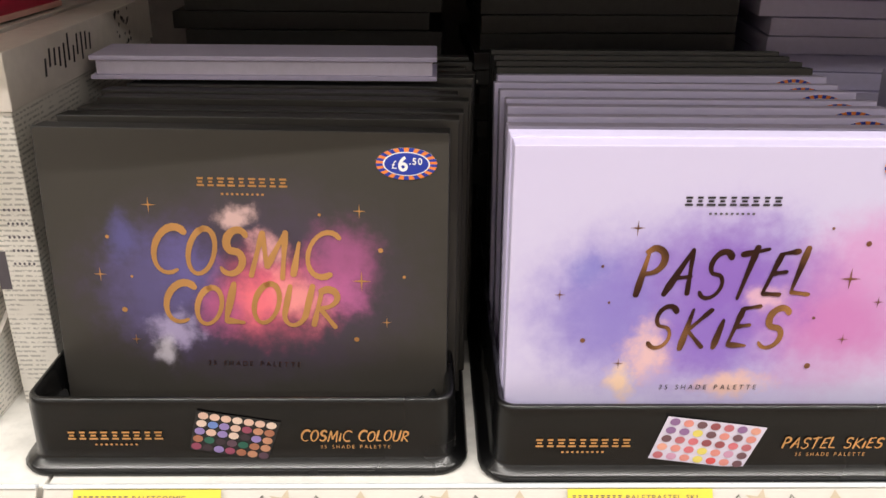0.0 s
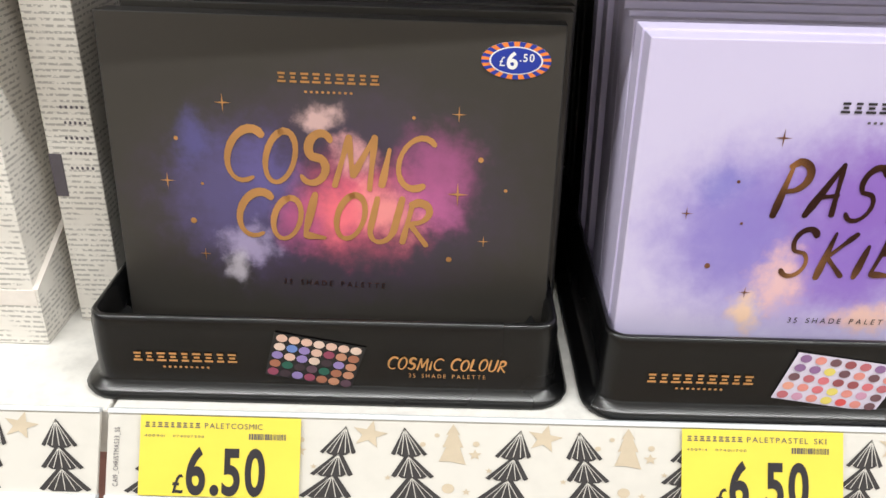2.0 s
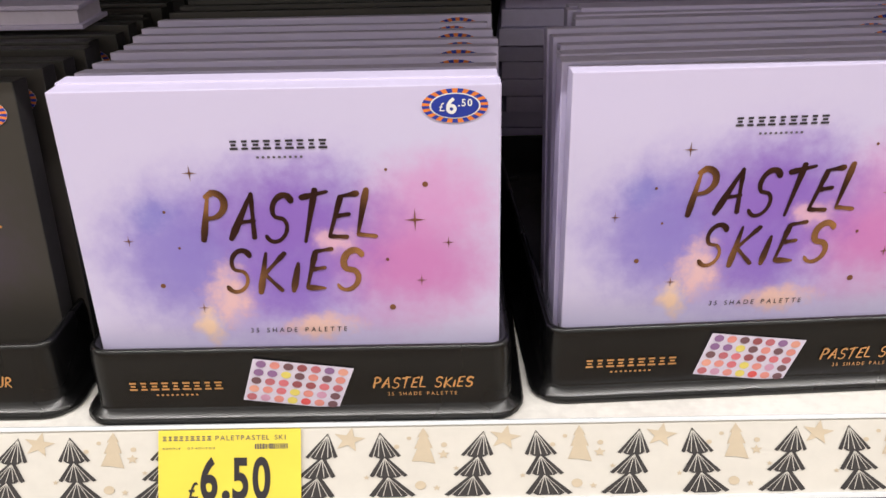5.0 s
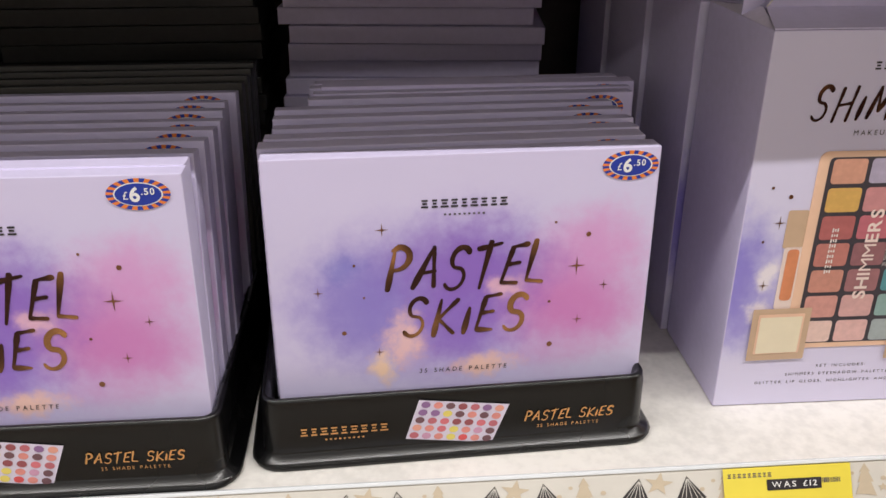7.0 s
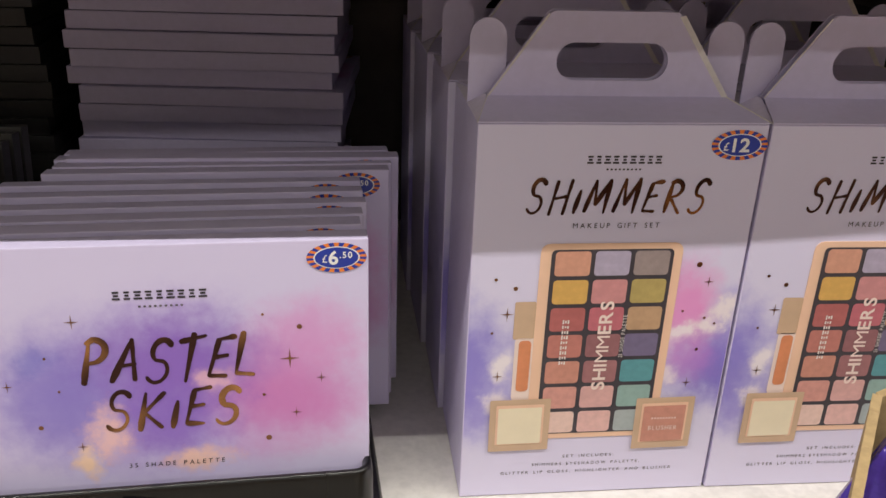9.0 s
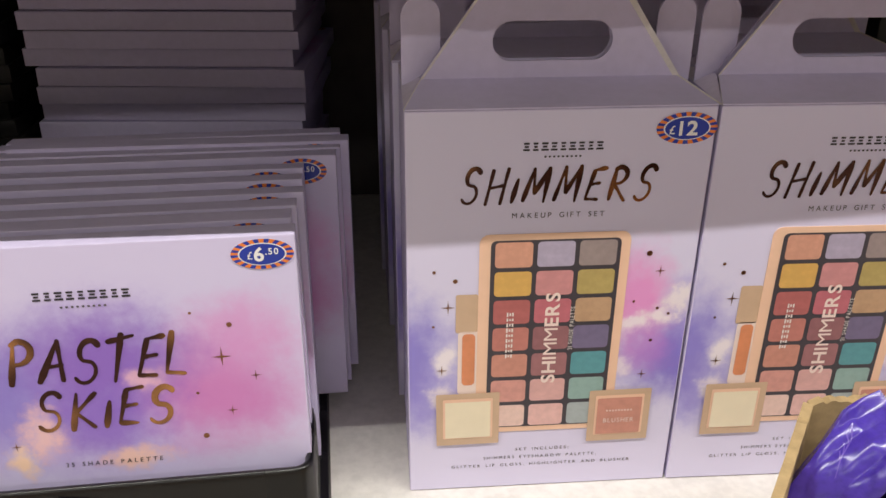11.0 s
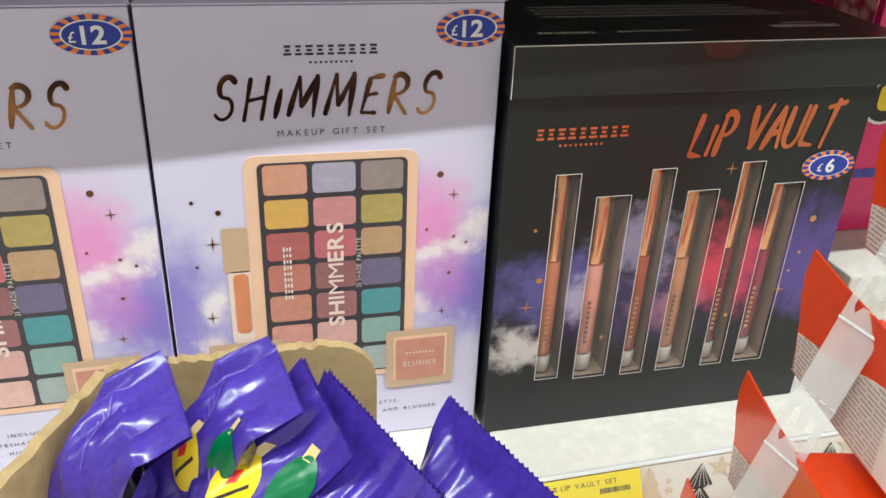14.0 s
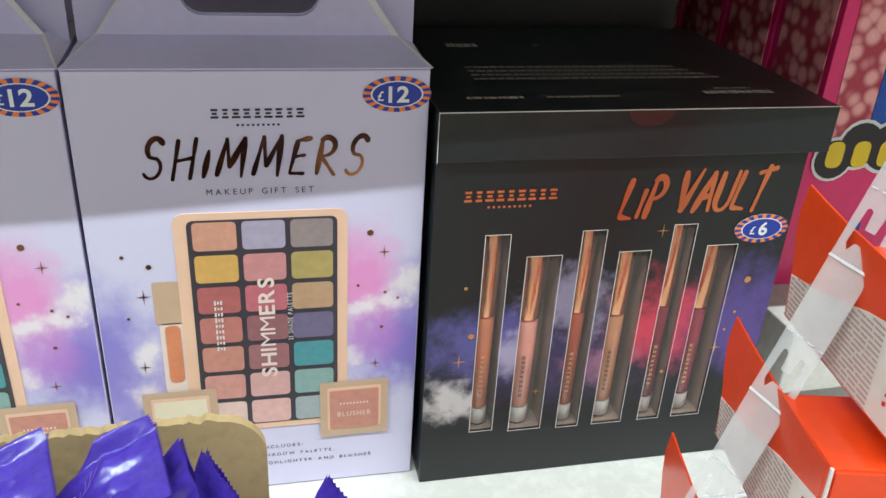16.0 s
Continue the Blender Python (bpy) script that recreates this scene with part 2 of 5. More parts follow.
def news_print():
    n = Nodes("newsprint", 0.6)
    sep = n.t.nodes.new("ShaderNodeSeparateXYZ")
    n.link(n.obj, sep.inputs[0])
    lines = n.math("PINGPONG", n.math("MULTIPLY", sep.outputs[2], 620.0), 1.0)
    gaps = n.noise(420.0, 2.0).outputs[0]
    big = n.noise(42.0, 1.0).outputs[0]
    ink = n.math("MULTIPLY", n.ramp(lines, 0.5, 0.7), n.ramp(gaps, 0.42, 0.52))
    ink = n.math("MULTIPLY", ink, n.ramp(big, 0.34, 0.44))
    paper = n.mix(n.ramp(n.noise(20.0).outputs[0], 0.3, 0.7), lin(226, 221, 213), lin(240, 236, 229))
    return n.colour(n.mix(n.math("MULTIPLY", ink, 0.5), paper, lin(96, 92, 90)))


def foil_painted_shine(name, light, dark):
    """Foil lettering with bright and dark bronze reflections mixed into its colour by noise."""
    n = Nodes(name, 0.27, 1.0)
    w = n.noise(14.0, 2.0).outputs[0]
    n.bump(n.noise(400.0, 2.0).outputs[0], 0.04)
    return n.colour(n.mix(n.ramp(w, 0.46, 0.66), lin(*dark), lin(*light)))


def clear_plastic(name, rgb, mixin, rough):
    """Thin clear sheet: mostly see-through, with gloss."""
    n = Nodes(name, rough, coat=0.4)
    out = n.t.nodes["Material Output"]
    clear = n.t.nodes.new("ShaderNodeBsdfTransparent")
    mixer = n.t.nodes.new("ShaderNodeMixShader")
    haze = n.math("MULTIPLY_ADD", n.noise(60.0).outputs[0], mixin * 0.5, mixin * 0.75)
    n.link(haze, mixer.inputs[0])
    n.link(clear.outputs[0], mixer.inputs[1])
    n.link(n.bsdf.outputs[0], mixer.inputs[2])
    n.link(mixer.outputs[0], out.inputs[0])
    return n.colour(lin(*rgb))


M["bubbles"] = bubble_print()
M["news"] = news_print()
# dark tone stands in for the dim surroundings mirrored in the foil
M["pastel_foil"] = foil_painted_shine("pastel_title_foil", (224, 164, 110), (76, 52, 48))
M["strip"] = clear_plastic("milky_strip", (238, 236, 236), 0.34, 0.22)
M["window"] = clear_plastic("window_film", (235, 235, 235), 0.07, 0.06)

PANS = [plain("pan_ink", tuple(0.84 * v + 0.16 * (sum(c) / 3 + 8) for v in c), 0.6, var=0.14, scale=220) for c in [
    (224, 156, 128), (180, 168, 196), (158, 140, 138), (232, 178, 84), (216, 140, 142), (190, 166, 92), (190, 98, 96),
    (206, 104, 118), (198, 156, 116), (202, 120, 108), (156, 98, 104), (116, 104, 142), (212, 140, 120), (168, 108, 112),
    (84, 158, 168), (222, 152, 140), (226, 170, 166), (142, 178, 172), (238, 200, 188), (236, 184, 178), (168, 180, 182)]]
DOTS_COSMIC = [plain("deep_pan_ink", c, 0.5, var=0.12) for c in [
    (226, 188, 170), (232, 206, 190), (112, 140, 206), (150, 130, 190), (96, 70, 84), (196, 140, 110), (150, 70, 96),
    (60, 44, 52), (40, 96, 80), (170, 110, 84)]]
DOTS_PASTEL = [plain("light_pan_ink", c, 0.5, var=0.12) for c in [
    (232, 150, 140), (240, 170, 150), (222, 120, 130), (196, 110, 120), (238, 220, 110), (160, 84, 90), (150, 110, 160),
    (120, 84, 92), (226, 90, 90), (214, 160, 190)]]


# ---- mesh helpers ----
# print and rays too fine to pick apart
TINY = {"orange_ray_ring", "blue_ray_ring", "script_mark", "tube_mark", "code_line", "lid_print", "fine_print", "label_print", "small_print", "pan_small_print", "weld_line", "maker_mark", "maker_submark"}


def part(name, bm, mats, parent=None, label="", smooth=False):
    """Links a bmesh as one mesh object under a thing or a part."""
    me = bpy.data.meshes.new(name)
    bmesh.ops.recalc_face_normals(bm, faces=bm.faces)
    if smooth:
        for f in bm.faces:
            f.smooth = True
    bm.to_mesh(me)
    bm.free()
    for m in mats if isinstance(mats, (list, tuple)) else [mats]:
        me.materials.append(m)
    ob = new(name, me)
    ob.parent = parent
    if label:
        ob["label"] = label
    if name in TINY:
        ob["kind"] = "stuff"
    return ob


def thing(name, m, label, category, group="", kind=""):
    ob = new(name)
    ob.empty_display_size = 0.02
    ob.matrix_world = m
    return tagged(ob, label, category, group, kind)


def block(bm, x0, x1, y0, y1, z0, z1, bevel=0.0, mi=0):
    made = bmesh.ops.create_cube(bm, size=1.0, matrix=Matrix.LocRotScale(
        ((x0 + x1) / 2, (y0 + y1) / 2, (z0 + z1) / 2), None, (x1 - x0, y1 - y0, z1 - z0)))
    faces = {f for v in made["verts"] for f in v.link_faces}
    for f in faces:
        f.material_index = mi
    if bevel:
        edges = list({e for f in faces for e in f.edges})
        bmesh.ops.bevel(bm, geom=edges, offset=bevel, segments=2, affect="EDGES", profile=0.6)
    return faces


def prism(bm, pts, y0, y1, mi=0):
    """A plate with the outline pts (x, z), from y0 (front) to y1."""
    a = [bm.verts.new((x, y0, z)) for x, z in pts]
    b = [bm.verts.new((x, y1, z)) for x, z in pts]
    fs = [bm.faces.new(a), bm.faces.new(b[::-1])]
    for i in range(len(pts)):
        j = (i + 1) % len(pts)
        fs.append(bm.faces.new((a[i], b[i], b[j], a[j])))
    for f in fs:
        f.material_index = mi
    return fs


def sheet(bm, pts, y, mi=0):
    """A printed shape: one face that looks to -y."""
    f = bm.faces.new([bm.verts.new((x, y, z)) for x, z in pts])
    f.material_index = mi
    f.normal_update()
    return f


def oval(cx, cz, rx, rz, n=28, turn=0.0):
    return [(cx + rx * math.cos(turn + 2 * math.pi * i / n), cz + rz * math.sin(turn + 2 * math.pi * i / n)) for i in range(n)]


def rrect(cx, cz, w, h, r, seg=4, turn=0.0):
    pts = []
    for k, (sx, sz) in enumerate(((1, 1), (-1, 1), (-1, -1), (1, -1))):
        for i in range(seg + 1):
            a = math.pi / 2 * (k + i / seg)
            x, z = sx * (w / 2 - r) + r * math.cos(a), sz * (h / 2 - r) + r * math.sin(a)
            pts.append((cx + x * math.cos(turn) - z * math.sin(turn), cz + x * math.sin(turn) + z * math.cos(turn)))
    return pts


def sparkle(cx, cz, r):
    pts = []
    for i in range(8):
        a, q = math.pi / 4 * i, r if i % 2 == 0 else r * 0.13
        pts.append((cx + q * math.cos(a), cz + q * math.sin(a) * 1.15))
    return pts


GLYPHS = {}


def glyph(ch, bold=0.0):
    """The flat mesh of one letter of the built-in font: vertices, faces, bounds."""
    if (ch, bold) not in GLYPHS:
        cu = bpy.data.curves.new("letter", "FONT")
        cu.body, cu.size, cu.resolution_u, cu.fill_mode, cu.offset = ch, 1.0, 8, "FRONT", bold
        ob = new("letter", cu)
        dg = bpy.context.evaluated_depsgraph_get()
        me = bpy.data.meshes.new_from_object(ob.evaluated_get(dg))
        vs = [v.co.copy() for v in me.vertices]
        fs = [tuple(p.vertices) for p in me.polygons]
        bpy.data.objects.remove(ob)
        bpy.data.curves.remove(cu)
        bpy.data.meshes.remove(me)
        xs, ys = [v.x for v in vs], [v.y for v in vs]
        GLYPHS[ch, bold] = (vs, fs, min(xs), max(xs), min(ys), max(ys))
    return GLYPHS[ch, bold]


def lettering(bm, text, x0, x1, z, height, y, lean=0.0, gap=0.25, turn=0.0, mi=0, bold=0.0):
    """Letters from x0 to x1 on the base line z, standing in the plane y. turn: quarter turn up."""
    widths = []
    for ch in text:
        if ch == " ":
            widths.append(0.45)
        else:
            g = glyph(ch, 0.0 if ch in "MW" else bold)
            widths.append((g[3] - g[2]) / 0.72)
    total = sum(widths) + gap * (len(text) - 1)
    unit = (x1 - x0) / total
    at = 0.0
    for ch, w in zip(text, widths):
        if ch != " ":
            vs, fs, gx0, gx1, gy0, gy1 = glyph(ch, 0.0 if ch in "MW" else bold)
            s = height / 0.72
            k = w * unit / max(1e-6, gx1 - gx0) if gx1 - gx0 > 0.2 else min(s, 1.25 * w * unit / max(1e-6, gx1 - gx0))
            made = []
            for v in vs:
                px, pz = (v.x - gx0) * k, v.y * s
                px += lean * pz + at * unit
                if turn:
                    made.append(bm.verts.new((x0 - pz, y, z + px)))
                else:
                    made.append(bm.verts.new((x0 + px, y, z + pz)))
            for fc in fs:
                try:
                    bm.faces.new([made[i] for i in fc]).material_index = mi
                except ValueError:
                    pass
        at += w + gap


def triple(bm, cx, cz, w, h, y, mi=0, up=False):
    """Three short plain bars, one over another; up turns them a quarter."""
    for k, q in enumerate((1.0, 0.62, 0.86)):
        a, b = (w * q / 2, h * 0.11) if not up else (w * 0.11, h * q / 2)
        x, z = (cx, cz + (k - 1) * h * 0.37) if not up else (cx + (k - 1) * w * 0.37, cz)
        sheet(bm, [(x - a, z - b), (x + a, z - b), (x + a, z + b), (x - a, z + b)], y, mi)


def word_blocks(bm, x0, x1, z, height, y, count, mi=0):
    """A maker's mark, drawn as a row of plain bars."""
    step = (x1 - x0) / count
    for i in range(count):
        a = x0 + i * step
        if height < 0.003:
            sheet(bm, rrect(a + step * 0.42, z + height / 2, step * 0.5, height * 0.7, height * 0.2, 2), y, mi)
        else:
            triple(bm, a + step * 0.45, z + height / 2, step * (0.72, 0.6, 0.8)[i % 3], height, y, mi)


# ---- brush lettering: each letter is a few strokes in a box of height 1 ----
def arc(cx, cz, rx, rz, a0, a1, n=16):
    return [(cx + rx * math.cos(radians(a0 + (a1 - a0) * i / n)), cz + rz * math.sin(radians(a0 + (a1 - a0) * i / n))) for i in range(n + 1)]


def line(*pts):
    out = [pts[0]]
    for p, q in zip(pts, pts[1:]):
        out += [(p[0] + (q[0] - p[0]) * k / 5, p[1] + (q[1] - p[1]) * k / 5) for k in range(1, 6)]
    return out


BRUSH = {
    "C": (0.62, [arc(0.42, 0.5, 0.42, 0.5, 48, 300)]),
    "O": (0.64, [arc(0.32, 0.5, 0.32, 0.5, 100, 470, 24)]),
    "S": (0.54, [arc(0.31, 0.74, 0.24, 0.26, 25, 235) + arc(0.25, 0.25, 0.27, 0.27, 62, -150)]),
    "M": (0.80, [line((0, 0), (0.14, 1.0)), line((0.14, 1.0), (0.36, 0.22)), line((0.36, 0.22), (0.70, 1.02)), line((0.70, 1.02), (0.78, -0.04))]),
    "I": (0.08, [line((0.02, 0), (0.05, 0.72))]),
    "L": (0.48, [line((0.06, 1.0), (0.0, 0.08)), line((0.0, 0.05), (0.48, 0.0))]),
    "U": (0.58, [[(0.0, 1.0), (0.0, 0.66)] + arc(0.28, 0.32, 0.28, 0.32, 180, 360) + [(0.57, 0.7), (0.58, 1.02)]]),
    "R": (0.62, [line((0.06, 0), (0.08, 0.98)), [(0.04, 0.92)] + arc(0.2, 0.74, 0.32, 0.25, 90, -90) + [(0.1, 0.46)], line((0.14, 0.46), (0.64, -0.04))]),
    "P": (0.5, [line((0.04, -0.04), (0.08, 0.98)), [(0.02, 0.9)] + arc(0.18, 0.72, 0.34, 0.27, 90, -90) + [(0.1, 0.42)]]),
    "A": (0.62, [line((0, -0.02), (0.36, 1.0)), line((0.36, 1.0), (0.6, 0.0)), line((0.12, 0.36), (0.54, 0.4))]),
    "T": (0.62, [line((0.0, 0.92), (0.64, 1.04)), line((0.34, 1.1), (0.26, -0.04))]),
    "E": (0.48, [line((0.52, 1.0), (0.1, 0.94)), line((0.1, 0.94), (0.0, 0.05)), line((0.0, 0.04), (0.46, 0.02)), line((0.06, 0.5), (0.4, 0.54))]),
    "K": (0.58, [line((0.04, -0.02), (0.06, 1.0)), line((0.54, 1.0), (0.06, 0.44)), line((0.1, 0.46), (0.6, 0.04))]),
    "H": (0.6, [line((0.02, -0.04), (0.06, 1.0)), line((0.56, -0.02), (0.6, 1.04)), line((0.04, 0.46), (0.6, 0.54))]),
    "V": (0.6, [line((0, 1.0), (0.26, 0.0)), line((0.26, 0.0), (0.62, 1.04))]),
}


def stroke(bm, pts, weight, y, rnd):
    """A brush stroke along pts (x, z): a ribbon that swells and thins, with round ends."""
    n = len(pts)
    swell = rnd.uniform(0.0, 1.0)
    left, right = [], []
    for i, (x, z) in enumerate(pts):
        a, b = pts[max(0, i - 1)], pts[min(n - 1, i + 1)]
        dx, dz = b[0] - a[0], b[1] - a[1]
        q = math.hypot(dx, dz) or 1.0
        s = i / (n - 1)
        w = weight * 0.5 * (0.84 + 0.26 * math.sin(math.pi * (s * 1.2 + swell)) + rnd.uniform(-0.05, 0.05))
        if i in (0, n - 1):
            w *= 0.75
        left.append((x - dz / q * w, z + dx / q * w))
        right.append((x + dz / q * w, z - dx / q * w))
    va = [bm.verts.new((x, y, z)) for x, z in left]
    vb = [bm.verts.new((x, y, z)) for x, z in right]
    for i in range(n - 1):
        bm.faces.new((va[i], va[i + 1], vb[i + 1], vb[i]))
    for k, m in ((0, 1), (n - 1, n - 2)):
        (x, z), (px, pz) = pts[k], pts[m]
        q = math.hypot(x - px, z - pz) or 1.0
        tip = weight * 0.24
        ex, ez = (x - px) / q * tip, (z - pz) / q * tip
        va2 = bm.verts.new((left[k][0] * 0.7 + right[k][0] * 0.3 + ex, y, left[k][1] * 0.7 + right[k][1] * 0.3 + ez))
        vb2 = bm.verts.new((left[k][0] * 0.25 + right[k][0] * 0.75 + ex * 0.8, y, left[k][1] * 0.25 + right[k][1] * 0.75 + ez * 0.8))
        bm.faces.new((va[k], va2, vb2, vb[k]))


def brush_word(text, x0, x1, z, height, y, weight=0.16, lean=0.2, gap=0.24, jig=0.04):
    """One bmesh for each letter of a word lettered by brush from x0 to x1 on the base line z."""
    rnd = random.Random(text)
    total = sum(BRUSH[c][0] for c in text) + gap * (len(text) - 1)
    unit = (x1 - x0 - lean * height) / total
    at, made = 0.0, []
    for c in text:
        bm = bmesh.new()
        up, tall, tilt = rnd.uniform(-jig, jig) * height, height * (1 + rnd.uniform(-jig, jig)), lean + rnd.uniform(-0.03, 0.03)
        for k, pts in enumerate(BRUSH[c][1]):
            stroke(bm, [(x0 + (at + px) * unit + pz * tall * tilt, z + up + pz * tall) for px, pz in pts], weight * height, y - 0.00005 * k, rnd)
        made.append(bm)
        at += BRUSH[c][0] + gap
    return made


def brush_parts(name, mat, parent, *args, **kw):
    for bm in brush_word(*args, **kw):
        part(name, bm, mat, parent)


def brush_line(bm, *args, **kw):
    """Adds a small brushed word to bm."""
    for b in brush_word(*args, **kw):
        for f in b.faces:
            bm.faces.new([bm.verts.new(v.co) for v in f.verts])
        b.free()


def bars(bm, x0, x1, z, height, y, rnd, mi=0, count=6):
    """Writing too small to read: a line of plain bars."""
    at = x0
    while at < x1 - 1e-4:
        w = min(x1 - at, (x1 - x0) / count * rnd.uniform(0.4, 1.4))
        sheet(bm, [(at, z), (at + w * 0.82, z), (at + w * 0.82, z + height), (at, z + height)], y, mi)
        at += w


# ---- structure ----
def slab(name, dims, mat, label, category, bevel=0.0, parent=None):
    bm = bmesh.new()
    block(bm, *dims, bevel=bevel)
    return tagged(part(name, bm, mat, parent), label, category, kind="structure")


slab("floor", (-7, 9, -9, 2, -0.05, 0), M["floor"], "pale grey vinyl store floor", "floor")
slab("ceiling", (-7, 9, -9, 2, 3.4, 3.5), M["tile"], "off-white tiled store ceiling", "ceiling")
slab("wall_north", (-7, 9, 2, 2.1, 0, 3.4), M["wall"], "plain painted store wall behind the shelving", "wall")
slab("wall_south", (-7, 9, -9.1, -9, 0, 3.4), M["wall"], "plain painted store wall far behind the aisle", "wall")
slab("wall_west", (-7.1, -7, -9, 2, 0, 3.4), M["wall"], "plain painted store wall at the aisle end", "wall")
slab("wall_east", (9, 9.1, -9, 2, 0, 3.4), M["wall"], "plain painted store wall at the aisle end", "wall")
# out of view, added so that foil and black card have something to reflect
slab("unseen_aisle_block", (-6, 8, -3.1, -2.7, 0, 1.6), M["reflector_tone"], "unseen blotchy block across the aisle, added for reflections", "wall")
slab("back_panel", (-1.6, 2.4, 0.965, 0.985, 0.05, 2.0), M["steel"], "dark steel back panel of the shelving", "wall")

SHELF = 0.976
FRONT = 0.390


def shelf_board(name, x0, x1, y0, top, label, thick=0.028):
    bm = bmesh.new()
    block(bm, x0, x1, y0, 0.963, top - thick, top, bevel=0.0015)
    return tagged(part(name, bm, M["shelf"]), label, "shelf", kind="structure")


shelf_board("shelf_middle", -0.2065, 1.182, FRONT + 0.002, SHELF, "white enamelled steel shelf with worn scuffed front")
shelf_board("shelf_middle_left", -1.2, -0.2085, FRONT + 0.002, SHELF, "white enamelled steel shelf of the next bay")
# its unseen stretch left of this bay is added to shade the newsprint boxes
shelf_board("shelf_upper", -1.2, 1.95, FRONT + 0.019, 1.350, "white enamelled steel shelf above the products")
shelf_board("shelf_lower", -1.2, 1.95, FRONT - 0.09, 0.60, "white enamelled steel shelf below the products")
shelf_board("shelf_right", 1.184, 1.95, 0.462, 1.040, "white enamelled steel shelf set higher in the next bay", 0.05)


# ---- shelf edge strips with the printed pattern ----
TIERS = ((1.0, 0.60, 0.015, 0.19), (0.63, 0.30, 0.05, 0.225), (0.34, 0.0, 0.06, 0.275))


def tree_outline(h, lean):
    """A fir of three fan-shaped tiers with notched hems; lean bends its spine."""
    left, right = [(0.5 * lean * h, h)], []
    for k, (z0, z1, neck, wide) in enumerate(TIERS):
        d0, d1 = lean * (z0 - 0.5), lean * (z1 - 0.5)
        if k:
            left.append(((d0 - neck) * h, (z0 - 0.03) * h))
            right.append(((d0 + neck) * h, (z0 - 0.03) * h))
        for j, q in enumerate((1.0, 0.82, 0.7, 0.5)):
            drop = (0.045, 0.02, 0.05, 0.015)[j]
            left.append(((d1 - wide * q) * h, (z1 + drop) * h))
            right.append(((d1 + wide * q) * h, (z1 + drop) * h))
    return left + right[::-1]


def tree_meshes():
    out = {}
    for key, lean in (("a", 0.2), ("b", -0.14)):
        h = 0.0475
        pts = tree_outline(h, lean)
        bm = bmesh.new()
        f = sheet(bm, pts, -0.0004)
        bmesh.ops.triangulate(bm, faces=[f])
        # pale veins fanning down from each tier
        for z0, z1, neck, wide in TIERS:
            for k in (-0.72, -0.4, 0.0, 0.4, 0.72):
                a = (lean * (z0 - 0.5) * h, (z0 - 0.02) * h)
                b = ((k * wide + lean * (z1 - 0.5)) * h, (z1 + 0.035) * h)
                w = 0.0002
                sheet(bm, [(a[0] - w, a[1]), (b[0] - w, b[1]), (b[0] + w, b[1]), (a[0] + w, a[1])], -0.0007, 1)
        me = bpy.data.meshes.new("printed_tree")
        bm.to_mesh(me)
        bm.free()
        me.materials.append(M["tree_black"])
        me.materials.append(M["rail"])
        out[key] = me
    bm = bmesh.new()
    f = sheet(bm, [(0, 0.026), (-0.0035, 0.019), (-0.0022, 0.0193), (-0.0052, 0.011), (-0.0034, 0.0112), (-0.0068, 0.0018), (-0.001, 0.0018),
                   (0.0066, 0.0), (0.0034, 0.0112), (0.0052, 0.011), (0.0022, 0.0193), (0.0035, 0.019)], -0.0004)
    bmesh.ops.triangulate(bm, faces=[f])
    out["gold"] = bpy.data.meshes.new("printed_small_tree")
    bm.to_mesh(out["gold"])
    bm.free()
    bm = bmesh.new()
    pts = [((0.0092 if i % 2 == 0 else 0.0037) * math.sin(math.pi / 5 * i + 0.2), (0.0092 if i % 2 == 0 else 0.0037) * math.cos(math.pi / 5 * i + 0.2)) for i in range(10)]
    bmesh.ops.triangulate(bm, faces=[sheet(bm, pts, -0.0004)])
    out["star"] = bpy.data.meshes.new("printed_star")
    bm.to_mesh(out["star"])
    bm.free()
    bm = bmesh.new()
    for cx, cz, r in ((0.0, -0.0, 0.0031), (-0.013, 0.028, 0.0015), (0.0135, 0.029, 0.0017), (-0.006, 0.034, 0.0013)):
        sheet(bm, oval(cx, cz, r, r, 14), -0.0004)
    for cx, cz, r in ((0.013, 0.022, 0.0035), (0.009, -0.002, 0.0022), (-0.03, 0.006, 0.0018), (0.02, 0.012, 0.0018)):
        pts = [(cx + (r if i % 2 == 0 else r * 0.45) * math.sin(math.pi / 5 * i), cz + (r if i % 2 == 0 else r * 0.45) * math.cos(math.pi / 5 * i)) for i in range(10)]
        bmesh.ops.triangulate(bm, faces=[sheet(bm, pts, -0.0004)])
    out["dots"] = bpy.data.meshes.new("printed_dots")
    bm.to_mesh(out["dots"])
    bm.free()
    for k in ("gold", "star", "dots"):
        out[k].materials.append(M["beige"])
    return out


TREES = tree_meshes()


